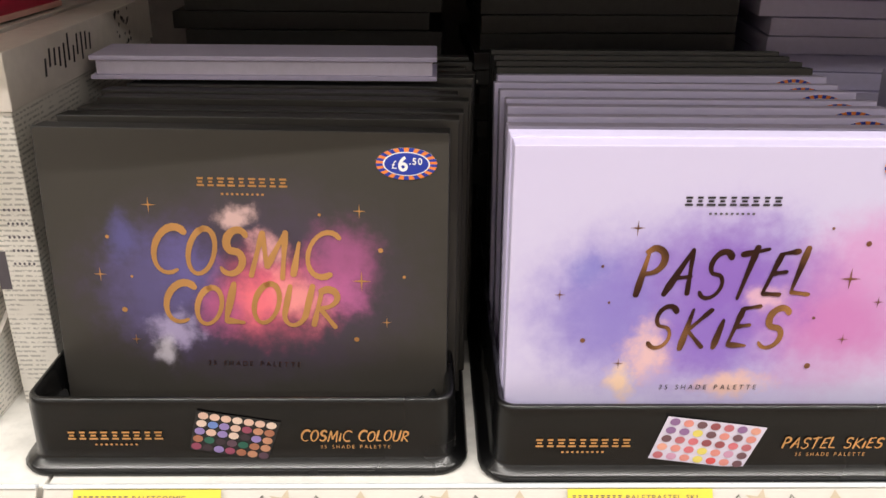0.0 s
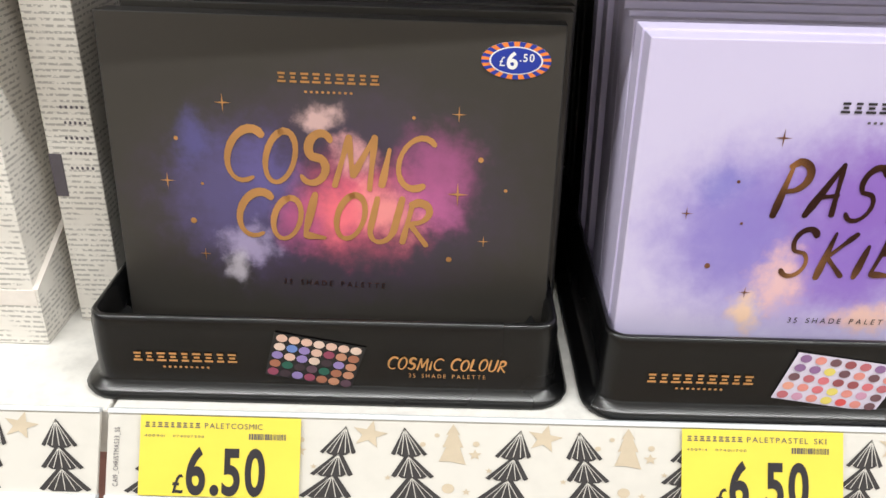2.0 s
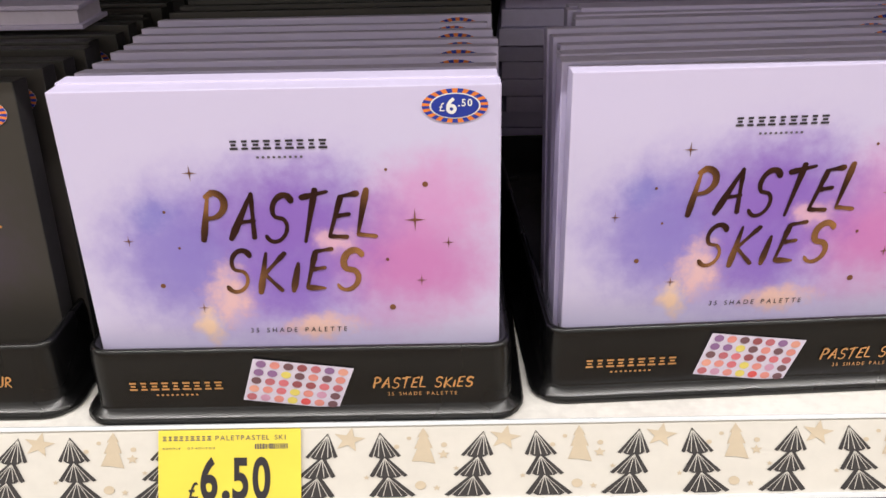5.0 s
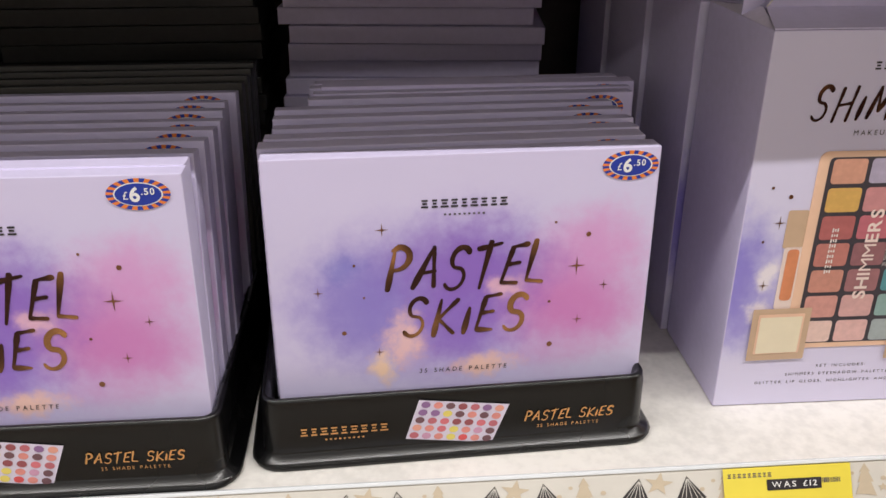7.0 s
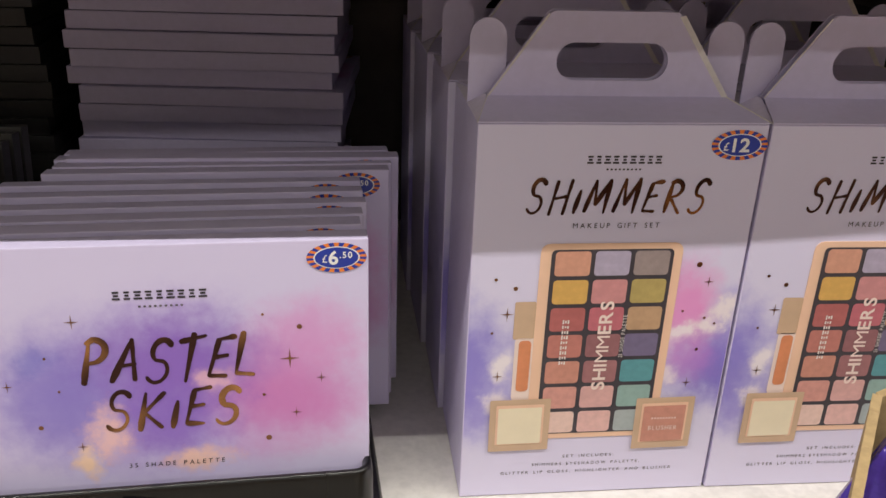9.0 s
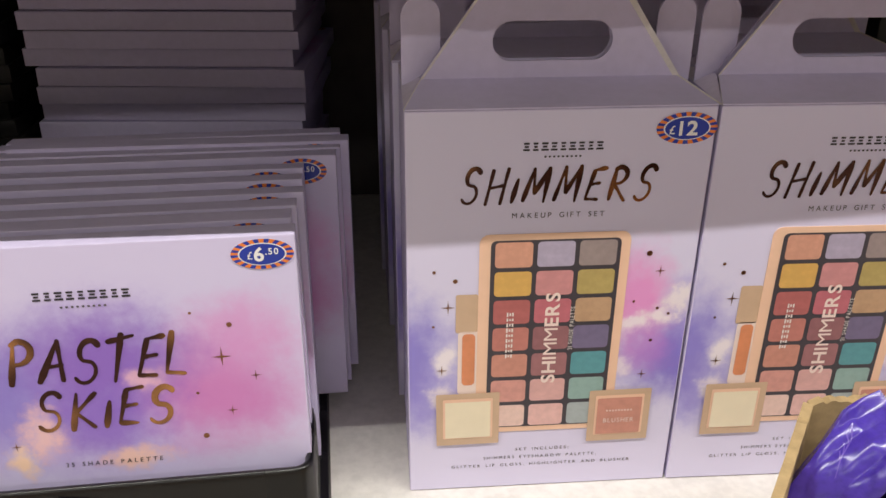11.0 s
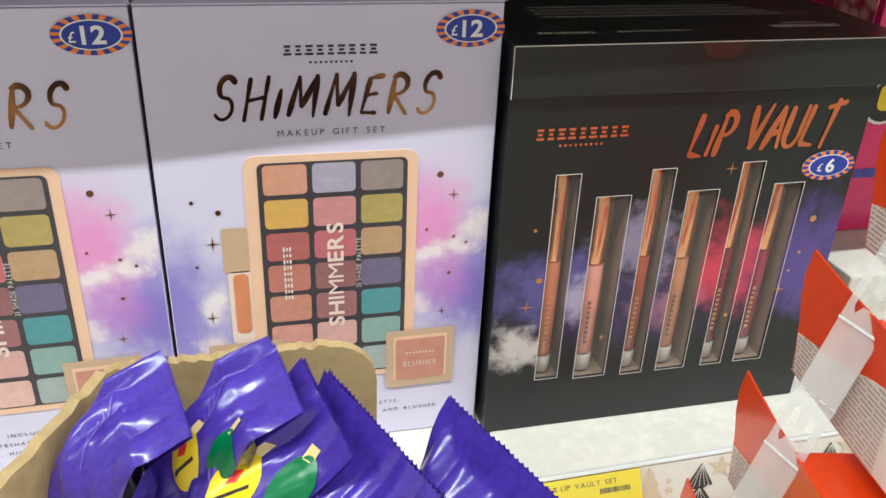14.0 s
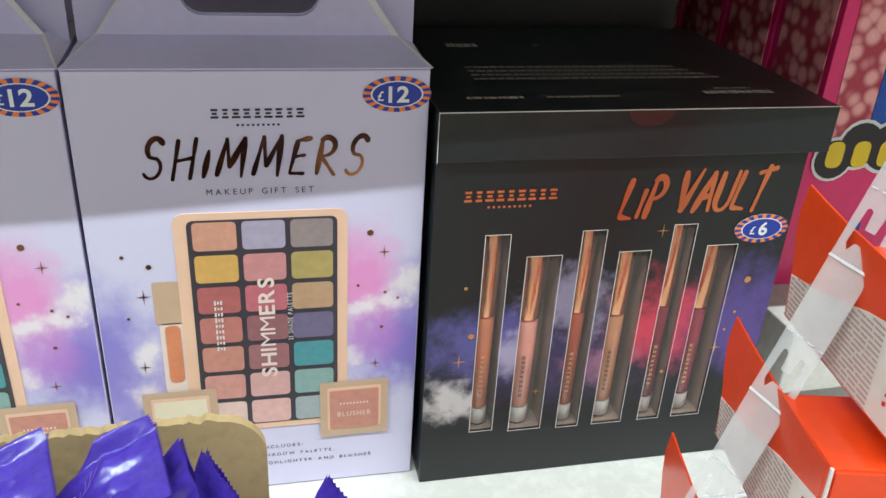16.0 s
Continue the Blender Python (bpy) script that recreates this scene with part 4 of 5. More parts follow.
def gift_box(m, lettered=True):
    th = thing("gable_gift_box", m, "lilac card carry-handle gift box with cloud print", "gift box", "gable gift boxes")
    w, h, d = GW, GH, GD
    hw = w / 2
    bm = bmesh.new()
    block(bm, -hw, hw, 0, d, 0, h, bevel=0.0006)
    bm.normal_update()
    for f in bm.faces:
        f.material_index = 1 if f.normal.y < -0.9 and f.calc_area() > 0.01 else 0
    part("box_body", bm, [M["lilac_card"], M["shimmer"]], th)
    # roof flaps, side gussets and the double handle panel
    for y0, y1 in ((0.0, 0.040), (d, 0.046)):
        bm = bmesh.new()
        a = [(-hw, y0, h + 0.0004), (hw, y0, h + 0.0004), (hw - 0.011, y1, h + 0.0055), (-hw + 0.011, y1, h + 0.0055)]
        lo = [bm.verts.new(p) for p in a]
        hi = [bm.verts.new((p[0], p[1], p[2] + 0.0007)) for p in a]
        bm.faces.new(lo)
        bm.faces.new(hi[::-1])
        for k in range(4):
            bm.faces.new((lo[k], hi[k], hi[(k + 1) % 4], lo[(k + 1) % 4]))
        part("roof_flap", bm, M["lilac_card"], th)
    for s in (-1, 1):
        bm = bmesh.new()
        bm.faces.new([bm.verts.new(p) for p in ((s * hw, 0.0, h), (s * hw, d, h), (s * (hw - 0.011), 0.043, h + 0.0055))])
        part("side_gusset", bm, M["lilac_edge"], th)
        # pale cut edge of the folded card, from the corner up along the handle
        bm = bmesh.new()
        e = [Vector((s * hw, 0.0, h + 0.0006)), Vector((s * (hw - 0.011), 0.039, h + 0.006)), Vector((s * (hw - 0.0435), 0.039, h + 0.0525))]
        for p, q in zip(e, e[1:]):
            w2 = Vector((s * (0.0015 if s > 0 else 0.0006), -0.0005, 0.0005))
            bm.faces.new([bm.verts.new(v) for v in (p - w2, p + w2, q + w2, q - w2)])
        part("cut_edge", bm, M["cut_card"], th)
    for y in (0.0395, 0.0455):
        bm = bmesh.new()
        z0, z1 = h + 0.0045, h + 0.0545
        outer = [(-hw + 0.0105, z0), (hw - 0.0105, z0), (hw - 0.043, z1 - 0.002), (hw - 0.046, z1), (-hw + 0.047, z1), (-hw + 0.044, z1 - 0.002)]
        slot = rrect(0.0005, h + 0.0262, 0.066, 0.0215, 0.0105, 6)
        for yy in (y, y + 0.0012):
            o = [bm.verts.new((x, yy, z)) for x, z in outer]
            i = [bm.verts.new((x, yy, z)) for x, z in slot]
            es = [bm.edges.new((r[k], r[(k + 1) % len(r)])) for r in (o, i) for k in range(len(r))]
            bmesh.ops.triangle_fill(bm, edges=es, use_beauty=True)
        bm.verts.ensure_lookup_table()
        n, k0 = len(outer), len(outer) + len(slot)
        vs = list(bm.verts)
        for base, cnt in ((0, n), (n, len(slot))):
            for k in range(cnt):
                j = (k + 1) % cnt
                bm.faces.new((vs[base + k], vs[base + j], vs[k0 + base + j], vs[k0 + base + k]))
        part("handle_panel", bm, M["lilac_card"], th)
    for s in (-1, 1):
        bm = bmesh.new()
        cx, r = s * (hw - 0.0112), 0.0108
        pts = [(cx - r, h - 0.001), (cx + r, h - 0.001)] + [(cx + r * math.cos(a), h + 0.038 + r * math.sin(a)) for a in np.linspace(0, math.pi, 11)]
        prism(bm, [(float(a), float(b)) for a, b in pts], 0.0478, 0.0492)
        part("ear_tab", bm, M["lilac_card"], th)
    y = -0.0003
    price_sticker(th, 0.0665, 0.2385, -0.0002, "12", "")
    if not lettered:
        return th
    bm = bmesh.new()
    word_blocks(bm, -0.0205, 0.0235, 0.2275, 0.0048, y, 9)
    word_blocks(bm, -0.009, 0.012, 0.2235, 0.0015, y, 9)
    part("maker_mark", bm, M["ink"], th)
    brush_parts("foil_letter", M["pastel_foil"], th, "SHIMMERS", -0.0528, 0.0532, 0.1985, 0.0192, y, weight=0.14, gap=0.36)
    bm = bmesh.new()
    lettering(bm, "MAKEUP GIFT SET", -0.0245, 0.0265, 0.189, 0.0032, y, gap=0.5)
    lettering(bm, "SET INCLUDES:", -0.016, 0.018, 0.0285, 0.0022, y, gap=0.5)
    lettering(bm, "SHIMMERS EYESHADOW PALETTE,", -0.036, 0.036, 0.0225, 0.0022, y, gap=0.5)
    lettering(bm, "GLITTER LIP GLOSS, HIGHLIGHTER AND BLUSHER", -0.056, 0.058, 0.0165, 0.0022, y, gap=0.5)
    part("small_print", bm, M["ink"], th)
    # picture of the open palette
    pic_x0, pic_x1, pz0, pz1 = -0.0418, 0.0434, 0.044, 0.1795
    bm = bmesh.new()
    prism(bm, rrect((pic_x0 + pic_x1) / 2, (pz0 + pz1) / 2, pic_x1 - pic_x0, pz1 - pz0, 0.0055, 4), y - 0.0002, y + 0.0002)
    pic = part("palette_picture", bm, M["rose_card"], th, "peach frame of the pictured palette")
    bm = bmesh.new()
    sheet(bm, rrect(0.0013, (pz0 + pz1) / 2, 0.0735, 0.128, 0.003, 3), y - 0.0004)
    part("pan_bed", bm, M["ink_soft"], pic)
    for r in range(7):
        for c in range(3):
            bm = bmesh.new()
            sheet(bm, rrect(-0.0224 + c * 0.0238, 0.1668 - r * 0.0184, 0.0212, 0.0158, 0.0022, 3), y - 0.0006)
            part("eyeshadow_pan", bm, PANS[r * 3 + c], pic)
    bm = bmesh.new()
    lettering(bm, "SHIMMERS", 0.0052, 0.0672, 0.0800, 0.0082, y - 0.0008, turn=1, gap=0.14, bold=0.022)
    word = part("pan_title", bm, M["pale_ink"], pic)
    bm = bmesh.new()
    word_blocks_up(bm, -0.0252, 0.0985, 0.032, 0.0042, y - 0.0008, 9)
    lettering(bm, "21 SHADE PALETTE", 0.0145, 0.0440, 0.1030, 0.0026, y - 0.0008, turn=1, gap=0.3)
    part("pan_small_print", bm, M["cut_card"], pic)
    # lip gloss tube
    bm = bmesh.new()
    sheet(bm, rrect(-0.0482, 0.1295, 0.0128, 0.0255, 0.0012, 2), y)
    tube = part("gloss_picture", bm, M["tan_ink"], th)
    bm = bmesh.new()
    sheet(bm, rrect(-0.0468, 0.0955, 0.0126, 0.044, 0.002, 2), y)
    part("gloss_bottle", bm, M["pale_ink"], tube)
    bm = bmesh.new()
    sheet(bm, rrect(-0.0468, 0.098, 0.0076, 0.036, 0.0025, 3), y - 0.0002)
    part("gloss_colour", bm, M["gloss_ink"], tube)
    # highlighter and blusher
    for cx, cz, size, ink, words in ((-0.0465, 0.0552, 0.0385, M["cream_ink"], ""), (0.0475, 0.0535, 0.0385, PANS[12], "BLUSHER")):
        bm = bmesh.new()
        sheet(bm, rrect(cx, cz, size, size, 0.0008, 2, 0.01), y - 0.0009)
        compact = part("compact_picture", bm, M["tan_ink"], th)
        bm = bmesh.new()
        sheet(bm, rrect(cx, cz + 0.0005, size * 0.79, size * 0.77, 0.0008, 2, 0.01), y - 0.0011)
        part("compact_frame", bm, M["rose_card"], compact)
        bm = bmesh.new()
        sheet(bm, rrect(cx, cz - 0.0002, size * 0.72, size * 0.70, 0.0006, 2, 0.01), y - 0.0013)
        part("compact_powder", bm, ink, compact)
        if words:
            bm = bmesh.new()
            lettering(bm, words, cx - 0.0095, cx + 0.0095, cz - 0.005, 0.0034, y - 0.0015, gap=0.3)
            word_blocks(bm, cx - 0.0085, cx + 0.0085, cz + 0.003, 0.002, y - 0.0015, 9)
            part("compact_word", bm, M["pale_ink"], compact)
    foil_marks(th, ((-0.059, 0.134, 0.0042), (0.0625, 0.1535, 0.0035), (-0.0625, 0.091, 0.0035), (0.059, 0.083, 0.0032)), ((0.055, 0.165, 0.0017), (-0.055, 0.151, 0.0014), (-0.067, 0.157, 0.001), (0.049, 0.134, 0.0008), (0.0635, 0.129, 0.0009), (0.062, 0.107, 0.001), (0.0705, 0.125, 0.0008), (-0.0675, 0.1215, 0.0008)), y, M["dark_foil"])
    return th


def word_blocks_up(bm, x, z0, length, height, y, count):
    step = length / count
    for i in range(count):
        triple(bm, x + height / 2, z0 + (i + 0.45) * step, height, step * (0.72, 0.6, 0.8)[i % 3], y, up=True)


M["rose_card"] = plain("peach_frame_ink", (240, 200, 172), 0.4, var=0.06)
M["ink_soft"] = plain("slate_ink", (70, 66, 74), 0.4, var=0.15)
M["tan_ink"] = plain("tan_ink", (206, 176, 148), 0.4, var=0.1)
M["pale_ink"] = plain("pale_pink_ink", (240, 220, 212), 0.4, var=0.06)
M["gloss_ink"] = plain("gloss_ink", (226, 146, 104), 0.4, var=0.2)
M["cream_ink"] = plain("cream_powder_ink", (238, 226, 198), 0.5, var=0.06)

first_gift = gift_box(pose(0.6742, 0.4515, SHELF + 0.0006, 0.8, 0, -0.6))
copy_thing(first_gift, pose(0.8405, 0.4478, SHELF + 0.0006, 0.8, 0, -1.6))
plain_gift = gift_box(pose(0.6715, 0.556, SHELF + 0.0006, 0, 0, -0.3), lettered=False)
for gx, gy, turn in ((0.8395, 0.557, -1.0), (0.668, 0.660, 0.4), (0.838, 0.662, 0.5), (0.664, 0.764, -0.4), (0.834, 0.766, 0.3)):
    copy_thing(plain_gift, pose(gx, gy, SHELF + 0.0006, 0, 0, turn))


# ---- lip set ----
VW, VH, VD = 0.2065, 0.206, 0.168
WINDOWS = [(0.953, 0.9665, 1.011, 1.140), (0.977, 0.9965, 1.009, 1.126), (1.007, 1.0205, 1.008, 1.140),
           (1.030, 1.0485, 1.008, 1.126), (1.060, 1.0735, 1.008, 1.141), (1.0825, 1.1010, 1.008, 1.127)]
GLOSS = [(212, 128, 88), (228, 156, 140), (176, 84, 52), (206, 142, 104), (138, 40, 62), (150, 46, 70)]


def rod(bm, cx, cy, r, z0, z1, n=20):
    """An upright round bar with softened ends."""
    rows = []
    for q, z in ((r * 0.86, z0), (r, z0 + r * 0.16), (r, z1 - r * 0.16), (r * 0.86, z1)):
        rows.append([bm.verts.new((cx + q * math.cos(2 * math.pi * i / n), cy + q * math.sin(2 * math.pi * i / n), z)) for i in range(n)])
    for a, b in zip(rows, rows[1:]):
        for i in range(n):
            bm.faces.new((a[i], a[(i + 1) % n], b[(i + 1) % n], b[i]))
    bm.faces.new(rows[0][::-1])
    bm.faces.new(rows[-1])


def lip_set(m):
    """A lidded box, front left base corner at the origin, with six cut windows and a gloss in each."""
    th = thing("lip_gloss_box", m, "black lidded gift box with windows showing lip glosses", "gift box")
    ox, oz = 0.9245, 0.976
    wins = [(a - ox, b - ox, c - oz, d - oz) for a, b, c, d in WINDOWS]
    # front board with six cut windows
    bm = bmesh.new()
    for y in (0.0, 0.0016):
        rings = [[(0, 0), (VW, 0), (VW, VH), (0, VH)]] + [[(a, c), (b, c), (b, d), (a, d)] for a, b, c, d in wins]
        es = []
        for r in rings:
            vs = [bm.verts.new((x - 0.1033, y, z)) for x, z in r]
            es += [bm.edges.new((vs[k], vs[(k + 1) % 4])) for k in range(4)]
        bmesh.ops.triangle_fill(bm, edges=es, use_beauty=True)
    half = len(bm.verts) // 2
    vs = list(bm.verts)
    for base in range(0, half, 4):
        for k in range(4):
            j = base + (k + 1) % 4
            bm.faces.new((vs[base + k], vs[j], vs[half + j], vs[half + base + k]))
    front = part("front_board", bm, M["vault"], th)
    front.location = (0.1033, 0, 0)
    for a, b, c, d in wins:
        bm = bmesh.new()
        w = 0.0004
        for x0, x1, z0, z1 in ((a - w, a, c - w, d + w), (b, b + w, c - w, d + w), (a, b, c - w, c), (a, b, d, d + w)):
            sheet(bm, [(x0 - 0.1033, z0), (x1 - 0.1033, z0), (x1 - 0.1033, z1), (x0 - 0.1033, z1)], -0.0003)
        part("window_edge", bm, M["cut_card"], front)
        bm = bmesh.new()
        sheet(bm, [(a - 0.1033, c), (b - 0.1033, c), (b - 0.1033, d), (a - 0.1033, d)], 0.0012)
        pane = part("window_film", bm, M["window"], front, "clear plastic film over the window")
        pane.visible_shadow = False
    bm = bmesh.new()
    block(bm, 0, VW, 0.026, VD, 0, VH)
    block(bm, 0, 0.0016, 0.0016, 0.026, 0, VH)
    block(bm, VW - 0.0016, VW, 0.0016, 0.026, 0, VH)
    block(bm, 0.0016, VW - 0.0016, 0.0016, 0.026, 0, 0.0016)
    part("box_body", bm, M["vault_card"], th)
    # inner tray that holds the tubes
    bm = bmesh.new()
    edges = [0.0018]
    for a, b, c, d in wins:
        edges += [a - 0.001, b + 0.001]
    edges.append(VW - 0.0018)
    for k in range(0, len(edges), 2):
        block(bm, edges[k], edges[k + 1], 0.002, 0.0258, 0.002, VH - 0.03)
    for a, b, c, d in wins:
        block(bm, a - 0.001, b + 0.001, 0.0192, 0.0258, 0.002, VH - 0.03)
        block(bm, a - 0.001, b + 0.001, 0.002, 0.0192, 0.002, c - 0.0005)
    part("inner_tray", bm, M["black_foam"], th, "warm grey inner tray between the tubes")
    for k, (a, b, c, d) in enumerate(wins):
        wide = b - a
        tw = min(0.0142, wide * 0.86)
        x0 = a + 0.0006
        split = c + (d - c) * (0.58 if k % 2 == 0 else 0.62)
        bm = bmesh.new()
        rod(bm, x0 + tw / 2, 0.0045 + tw / 2, tw / 2, split, d - 0.0012)
        part("tube_cap", bm, M["cap"], th, "rose gold tube cap", smooth=True)
        bm = bmesh.new()
        rod(bm, x0 + tw / 2, 0.0045 + tw / 2, tw / 2 - 0.0003, c + 0.012, split - 0.0002)
        tube = part("gloss_tube", bm, M["gloss%d" % k], th, smooth=True)
        bm = bmesh.new()
        rod(bm, x0 + tw / 2, 0.0045 + tw / 2, tw / 2 - 0.0003, c + 0.0005, c + 0.0118)
        part("clear_base", bm, M["liner"], tube, "clear base of the tube", smooth=True)
        bm = bmesh.new()
        word_blocks_up(bm, x0 + tw * 0.34, c + (split - c) * 0.28, 0.030, 0.0019, 0.0043, 9)
        part("tube_mark", bm, M["ink"] if k in (1, 3) else M["gold"], tube)
    # lid, a little wider than the body
    lz0, lz1 = VH + 0.0005, VH + 0.0262
    bm = bmesh.new()
    block(bm, -0.0005, VW + 0.0095, -0.0035, VD + 0.003, lz0, lz1, bevel=0.0007)
    lid = part("box_lid", bm, M["vault_card"], th)
    bm = bmesh.new()
    block(bm, -0.0007, VW + 0.0097, -0.0037, -0.0032, lz1 - 0.0003, lz1 + 0.0001)
    block(bm, -0.0007, -0.0004, -0.0037, -0.0033, lz0, lz1)
    part("worn_edge", bm, M["cut_card"], lid, "white worn edge of the lid")
    bm = bmesh.new()
    prism(bm, [(0.1085 + 0.0125 * math.cos(a), lz1 - 0.0003 + 0.0085 * math.sin(a)) for a in [math.pi + math.pi * i / 14 for i in range(15)]], -0.0039, -0.0034)
    part("thumb_tab", bm, M["thumb"], lid, "dark red thumb notch seal")
    r = random.Random(8)
    bm = bmesh.new()
    lines = [(0.018, 0.048, 0.016, 0.0035), (0.06, 0.1, 0.017, 0.0022), (0.15, 0.192, 0.02, 0.0055), (0.16, 0.182, 0.029, 0.002)]
    lines += [(0.03, 0.175 - 0.006 * k, 0.05 + 0.0075 * k, 0.0022) for k in range(4)]
    lines += [(0.03, 0.05, 0.118, 0.008), (0.085, 0.09, 0.12, 0.004)]
    for a, b, yy, hh in lines:
        at = a
        while at < b:
            w = min(b - at, r.uniform(0.002, 0.006))
            bm.faces.new([bm.verts.new(p) for p in ((at, yy, lz1 + 0.0003), (at + w * 0.8, yy, lz1 + 0.0003), (at + w * 0.8, yy + hh, lz1 + 0.0003), (at, yy + hh, lz1 + 0.0003))])
            at += w
    part("lid_print", bm, M["carton"], lid)
    bm = bmesh.new()
    word_blocks(bm, -0.0885, -0.0375, 0.1835, 0.0062, -0.0004, 9)
    word_blocks(bm, -0.076, -0.051, 0.1795, 0.0018, -0.0004, 9)
    part("maker_mark", bm, M["rose"], front)
    brush_parts("foil_letter", M["rose"], front, "LIP", -0.0025, 0.0235, 0.1712, 0.0225, -0.0004, weight=0.16, gap=0.24)
    brush_parts("foil_letter", M["rose"], front, "VAULT", 0.0290, 0.0866, 0.1728, 0.0232, -0.0004, weight=0.16, gap=0.16)
    price_sticker(front, 0.0855, 0.1605, -0.0003, "6", "")
    foil_marks(front, ((0.0255, 0.162, 0.004), (-0.0845, 0.0855, 0.0042), (-0.0365, 0.0605, 0.0028), (0.074, 0.0815, 0.004)), ((-0.0785, 0.102, 0.0018), (-0.0835, 0.133, 0.001), (0.085, 0.1275, 0.0021), (0.042, 0.067, 0.0012), (0.0815, 0.106, 0.001), (0.0775, 0.094, 0.0008)), -0.0004, M["gold"])
    return th


M["thumb"] = plain("dark_red_seal", (72, 34, 34), 0.4)
for k, c in enumerate(GLOSS):
    M["gloss%d" % k] = plain("gloss_fill", c, 0.2, var=0.2, coat=0.5)
lip_set(pose(0.9262, 0.4352, SHELF + 0.0006, 0, 0, -1.2))


def dark_carton(m, w, d, h, label):
    th = thing("carton", m, label, "carton")
    bm = bmesh.new()
    block(bm, 0, w, 0, d, 0, h, bevel=0.001)
    part("carton_body", bm, M["black_card"], th)
    bm = bmesh.new()
    block(bm, -0.002, w + 0.002, -0.002, d + 0.002, h, h + 0.004, bevel=0.0008)
    part("carton_lid", bm, M["black_card"], th)


dark_carton(pose(0.945, 0.625, SHELF + 0.0006, 0, 0, -1), 0.2, 0.15, 0.285, "plain black lidded carton standing behind the lip box")


# ---- pink lip balm boxes in the next bay ----
def balm_box(m):
    """A tall pink box with a bubble print, front left base corner at the origin."""
    th = thing("lip_balm_box", m, "hot pink card gift box printed with gumballs", "gift box", "pink balm boxes")
    w, d, h = 0.135, 0.068, 0.315
    bm = bmesh.new()
    block(bm, 0, w, 0, d, 0, h, bevel=0.0008)
    part("box_body", bm, M["pink"], th)
    bm = bmesh.new()
    block(bm, -0.0006, 0, 0.006, d - 0.006, 0.03, h - 0.012)
    part("side_print", bm, M["bubbles"], th, "gumball print in pale pink")
    bm = bmesh.new()
    prism(bm, [(0.012, 0.10), (w - 0.012, 0.10), (w - 0.008, h - 0.01), (0.008, h - 0.01)], -0.0006, 0)
    pr = part("front_print", bm, M["bubbles"], th)
    bm = bmesh.new()
    prism(bm, rrect(0.078, 0.178, 0.075, 0.115, 0.004, 3), -0.0012, -0.0006)
    panel = part("picture_panel", bm, M["panel_blue"], pr, "blue picture panel with a pink rim")
    bm = bmesh.new()
    lettering(bm, "LIP B", 0.05, 0.075, 0.13, 0.0065, -0.0016)
    bars(bm, 0.05, 0.085, 0.141, 0.006, -0.0016, random.Random(3), count=3)
    part("panel_words", bm, M["pale_ink"], panel)
    bm = bmesh.new()
    for cx, cz, r in ((0.02, 0.098, 0.014), (0.038, 0.108, 0.016), (0.06, 0.106, 0.017), (0.082, 0.11, 0.016), (0.104, 0.103, 0.017)):
        prism(bm, oval(cx, cz, r * 1.15, r * 1.15, 20), -0.0013, -0.0006, 1)
        prism(bm, oval(cx, cz, r, r, 20), -0.0017, -0.0013, 0)
    badge = part("badge", bm, [M["ink"], M["paper_white"]], pr, "black cloud badge with a white rim")
    for k in range(5):
        bm = bmesh.new()
        sheet(bm, rrect(0.02 + k * 0.02, 0.1015, 0.013, 0.019, 0.005, 3), -0.002)
        part("badge_shape", bm, M["lemon"], badge)
    bm = bmesh.new()
    bars(bm, 0.012, 0.06, 0.042, 0.007, -0.0004, random.Random(4), count=5)
    part("base_words", bm, M["panel_blue"], th)
    return th


pink = balm_box(pose(1.2065, 0.5235, 1.0405, 0, 0, -2))
for k in range(1, 6):
    copy_thing(pink, pose(1.2065 + 0.002 * k, 0.5235 + 0.0705 * k, 1.0405, 0, 0, -2))


# ---- newsprint boxes at the start of the row ----
def newsprint_box(m, w, d, h, band, label):
    """A box with a white lid, front right base corner at the origin."""
    th = thing("newsprint_box", m, label, "gift box", "newsprint boxes")
    bm = bmesh.new()
    block(bm, -w, 0, 0, d, 0, h - band, bevel=0.0008)
    part("box_body", bm, M["news"], th)
    bm = bmesh.new()
    block(bm, -w - 0.0015, 0.0015, -0.0015, d + 0.0015, h - band + 0.0004, h, bevel=0.0008)
    lid = part("box_lid", bm, M["white_card"], th, "white card lid")
    r = random.Random(int(h * 1000))
    bm = bmesh.new()
    if band > 0.03:
        pb = bmesh.new()
        block(pb, -0.0262, -0.0195, -0.0004, 0.0, 0.080, 0.1045)
        part("printed_picture", pb, M["grey_ink"], th, "grey printed picture block")
        pb = bmesh.new()
        for k in range(5):
            word_blocks(pb, -0.016 + 0.001 * (k % 2), -0.002, 0.0955 + k * 0.0085, 0.0024, -0.0003, 5)
        part("small_print", pb, M["grey_ink"], th)
        at = 0.045
        for k in range(11):
            hh, zz = r.uniform(0.008, 0.018), h - band * 0.62 + r.uniform(-0.003, 0.003)
            bm.faces.new([bm.verts.new(p) for p in ((0.0019, at, zz), (0.0019, at + 0.0028, zz), (0.0019, at + 0.0045, zz + hh), (0.0019, at + 0.002, zz + hh))])
            at += 0.0072
        for k in range(26):
            yy, zz = r.uniform(0.17, 0.2), h - band * 0.5 + r.uniform(-0.014, 0.014)
            q = r.uniform(0.001, 0.0026)
            bm.faces.new([bm.verts.new((0.0019, yy + q * math.cos(a), zz + q * math.sin(a))) for a in (0.3, 1.7, 3.0, 4.5)])
        part("script_mark", bm, M["ink"], lid)
    else:
        bm.free()
    return th


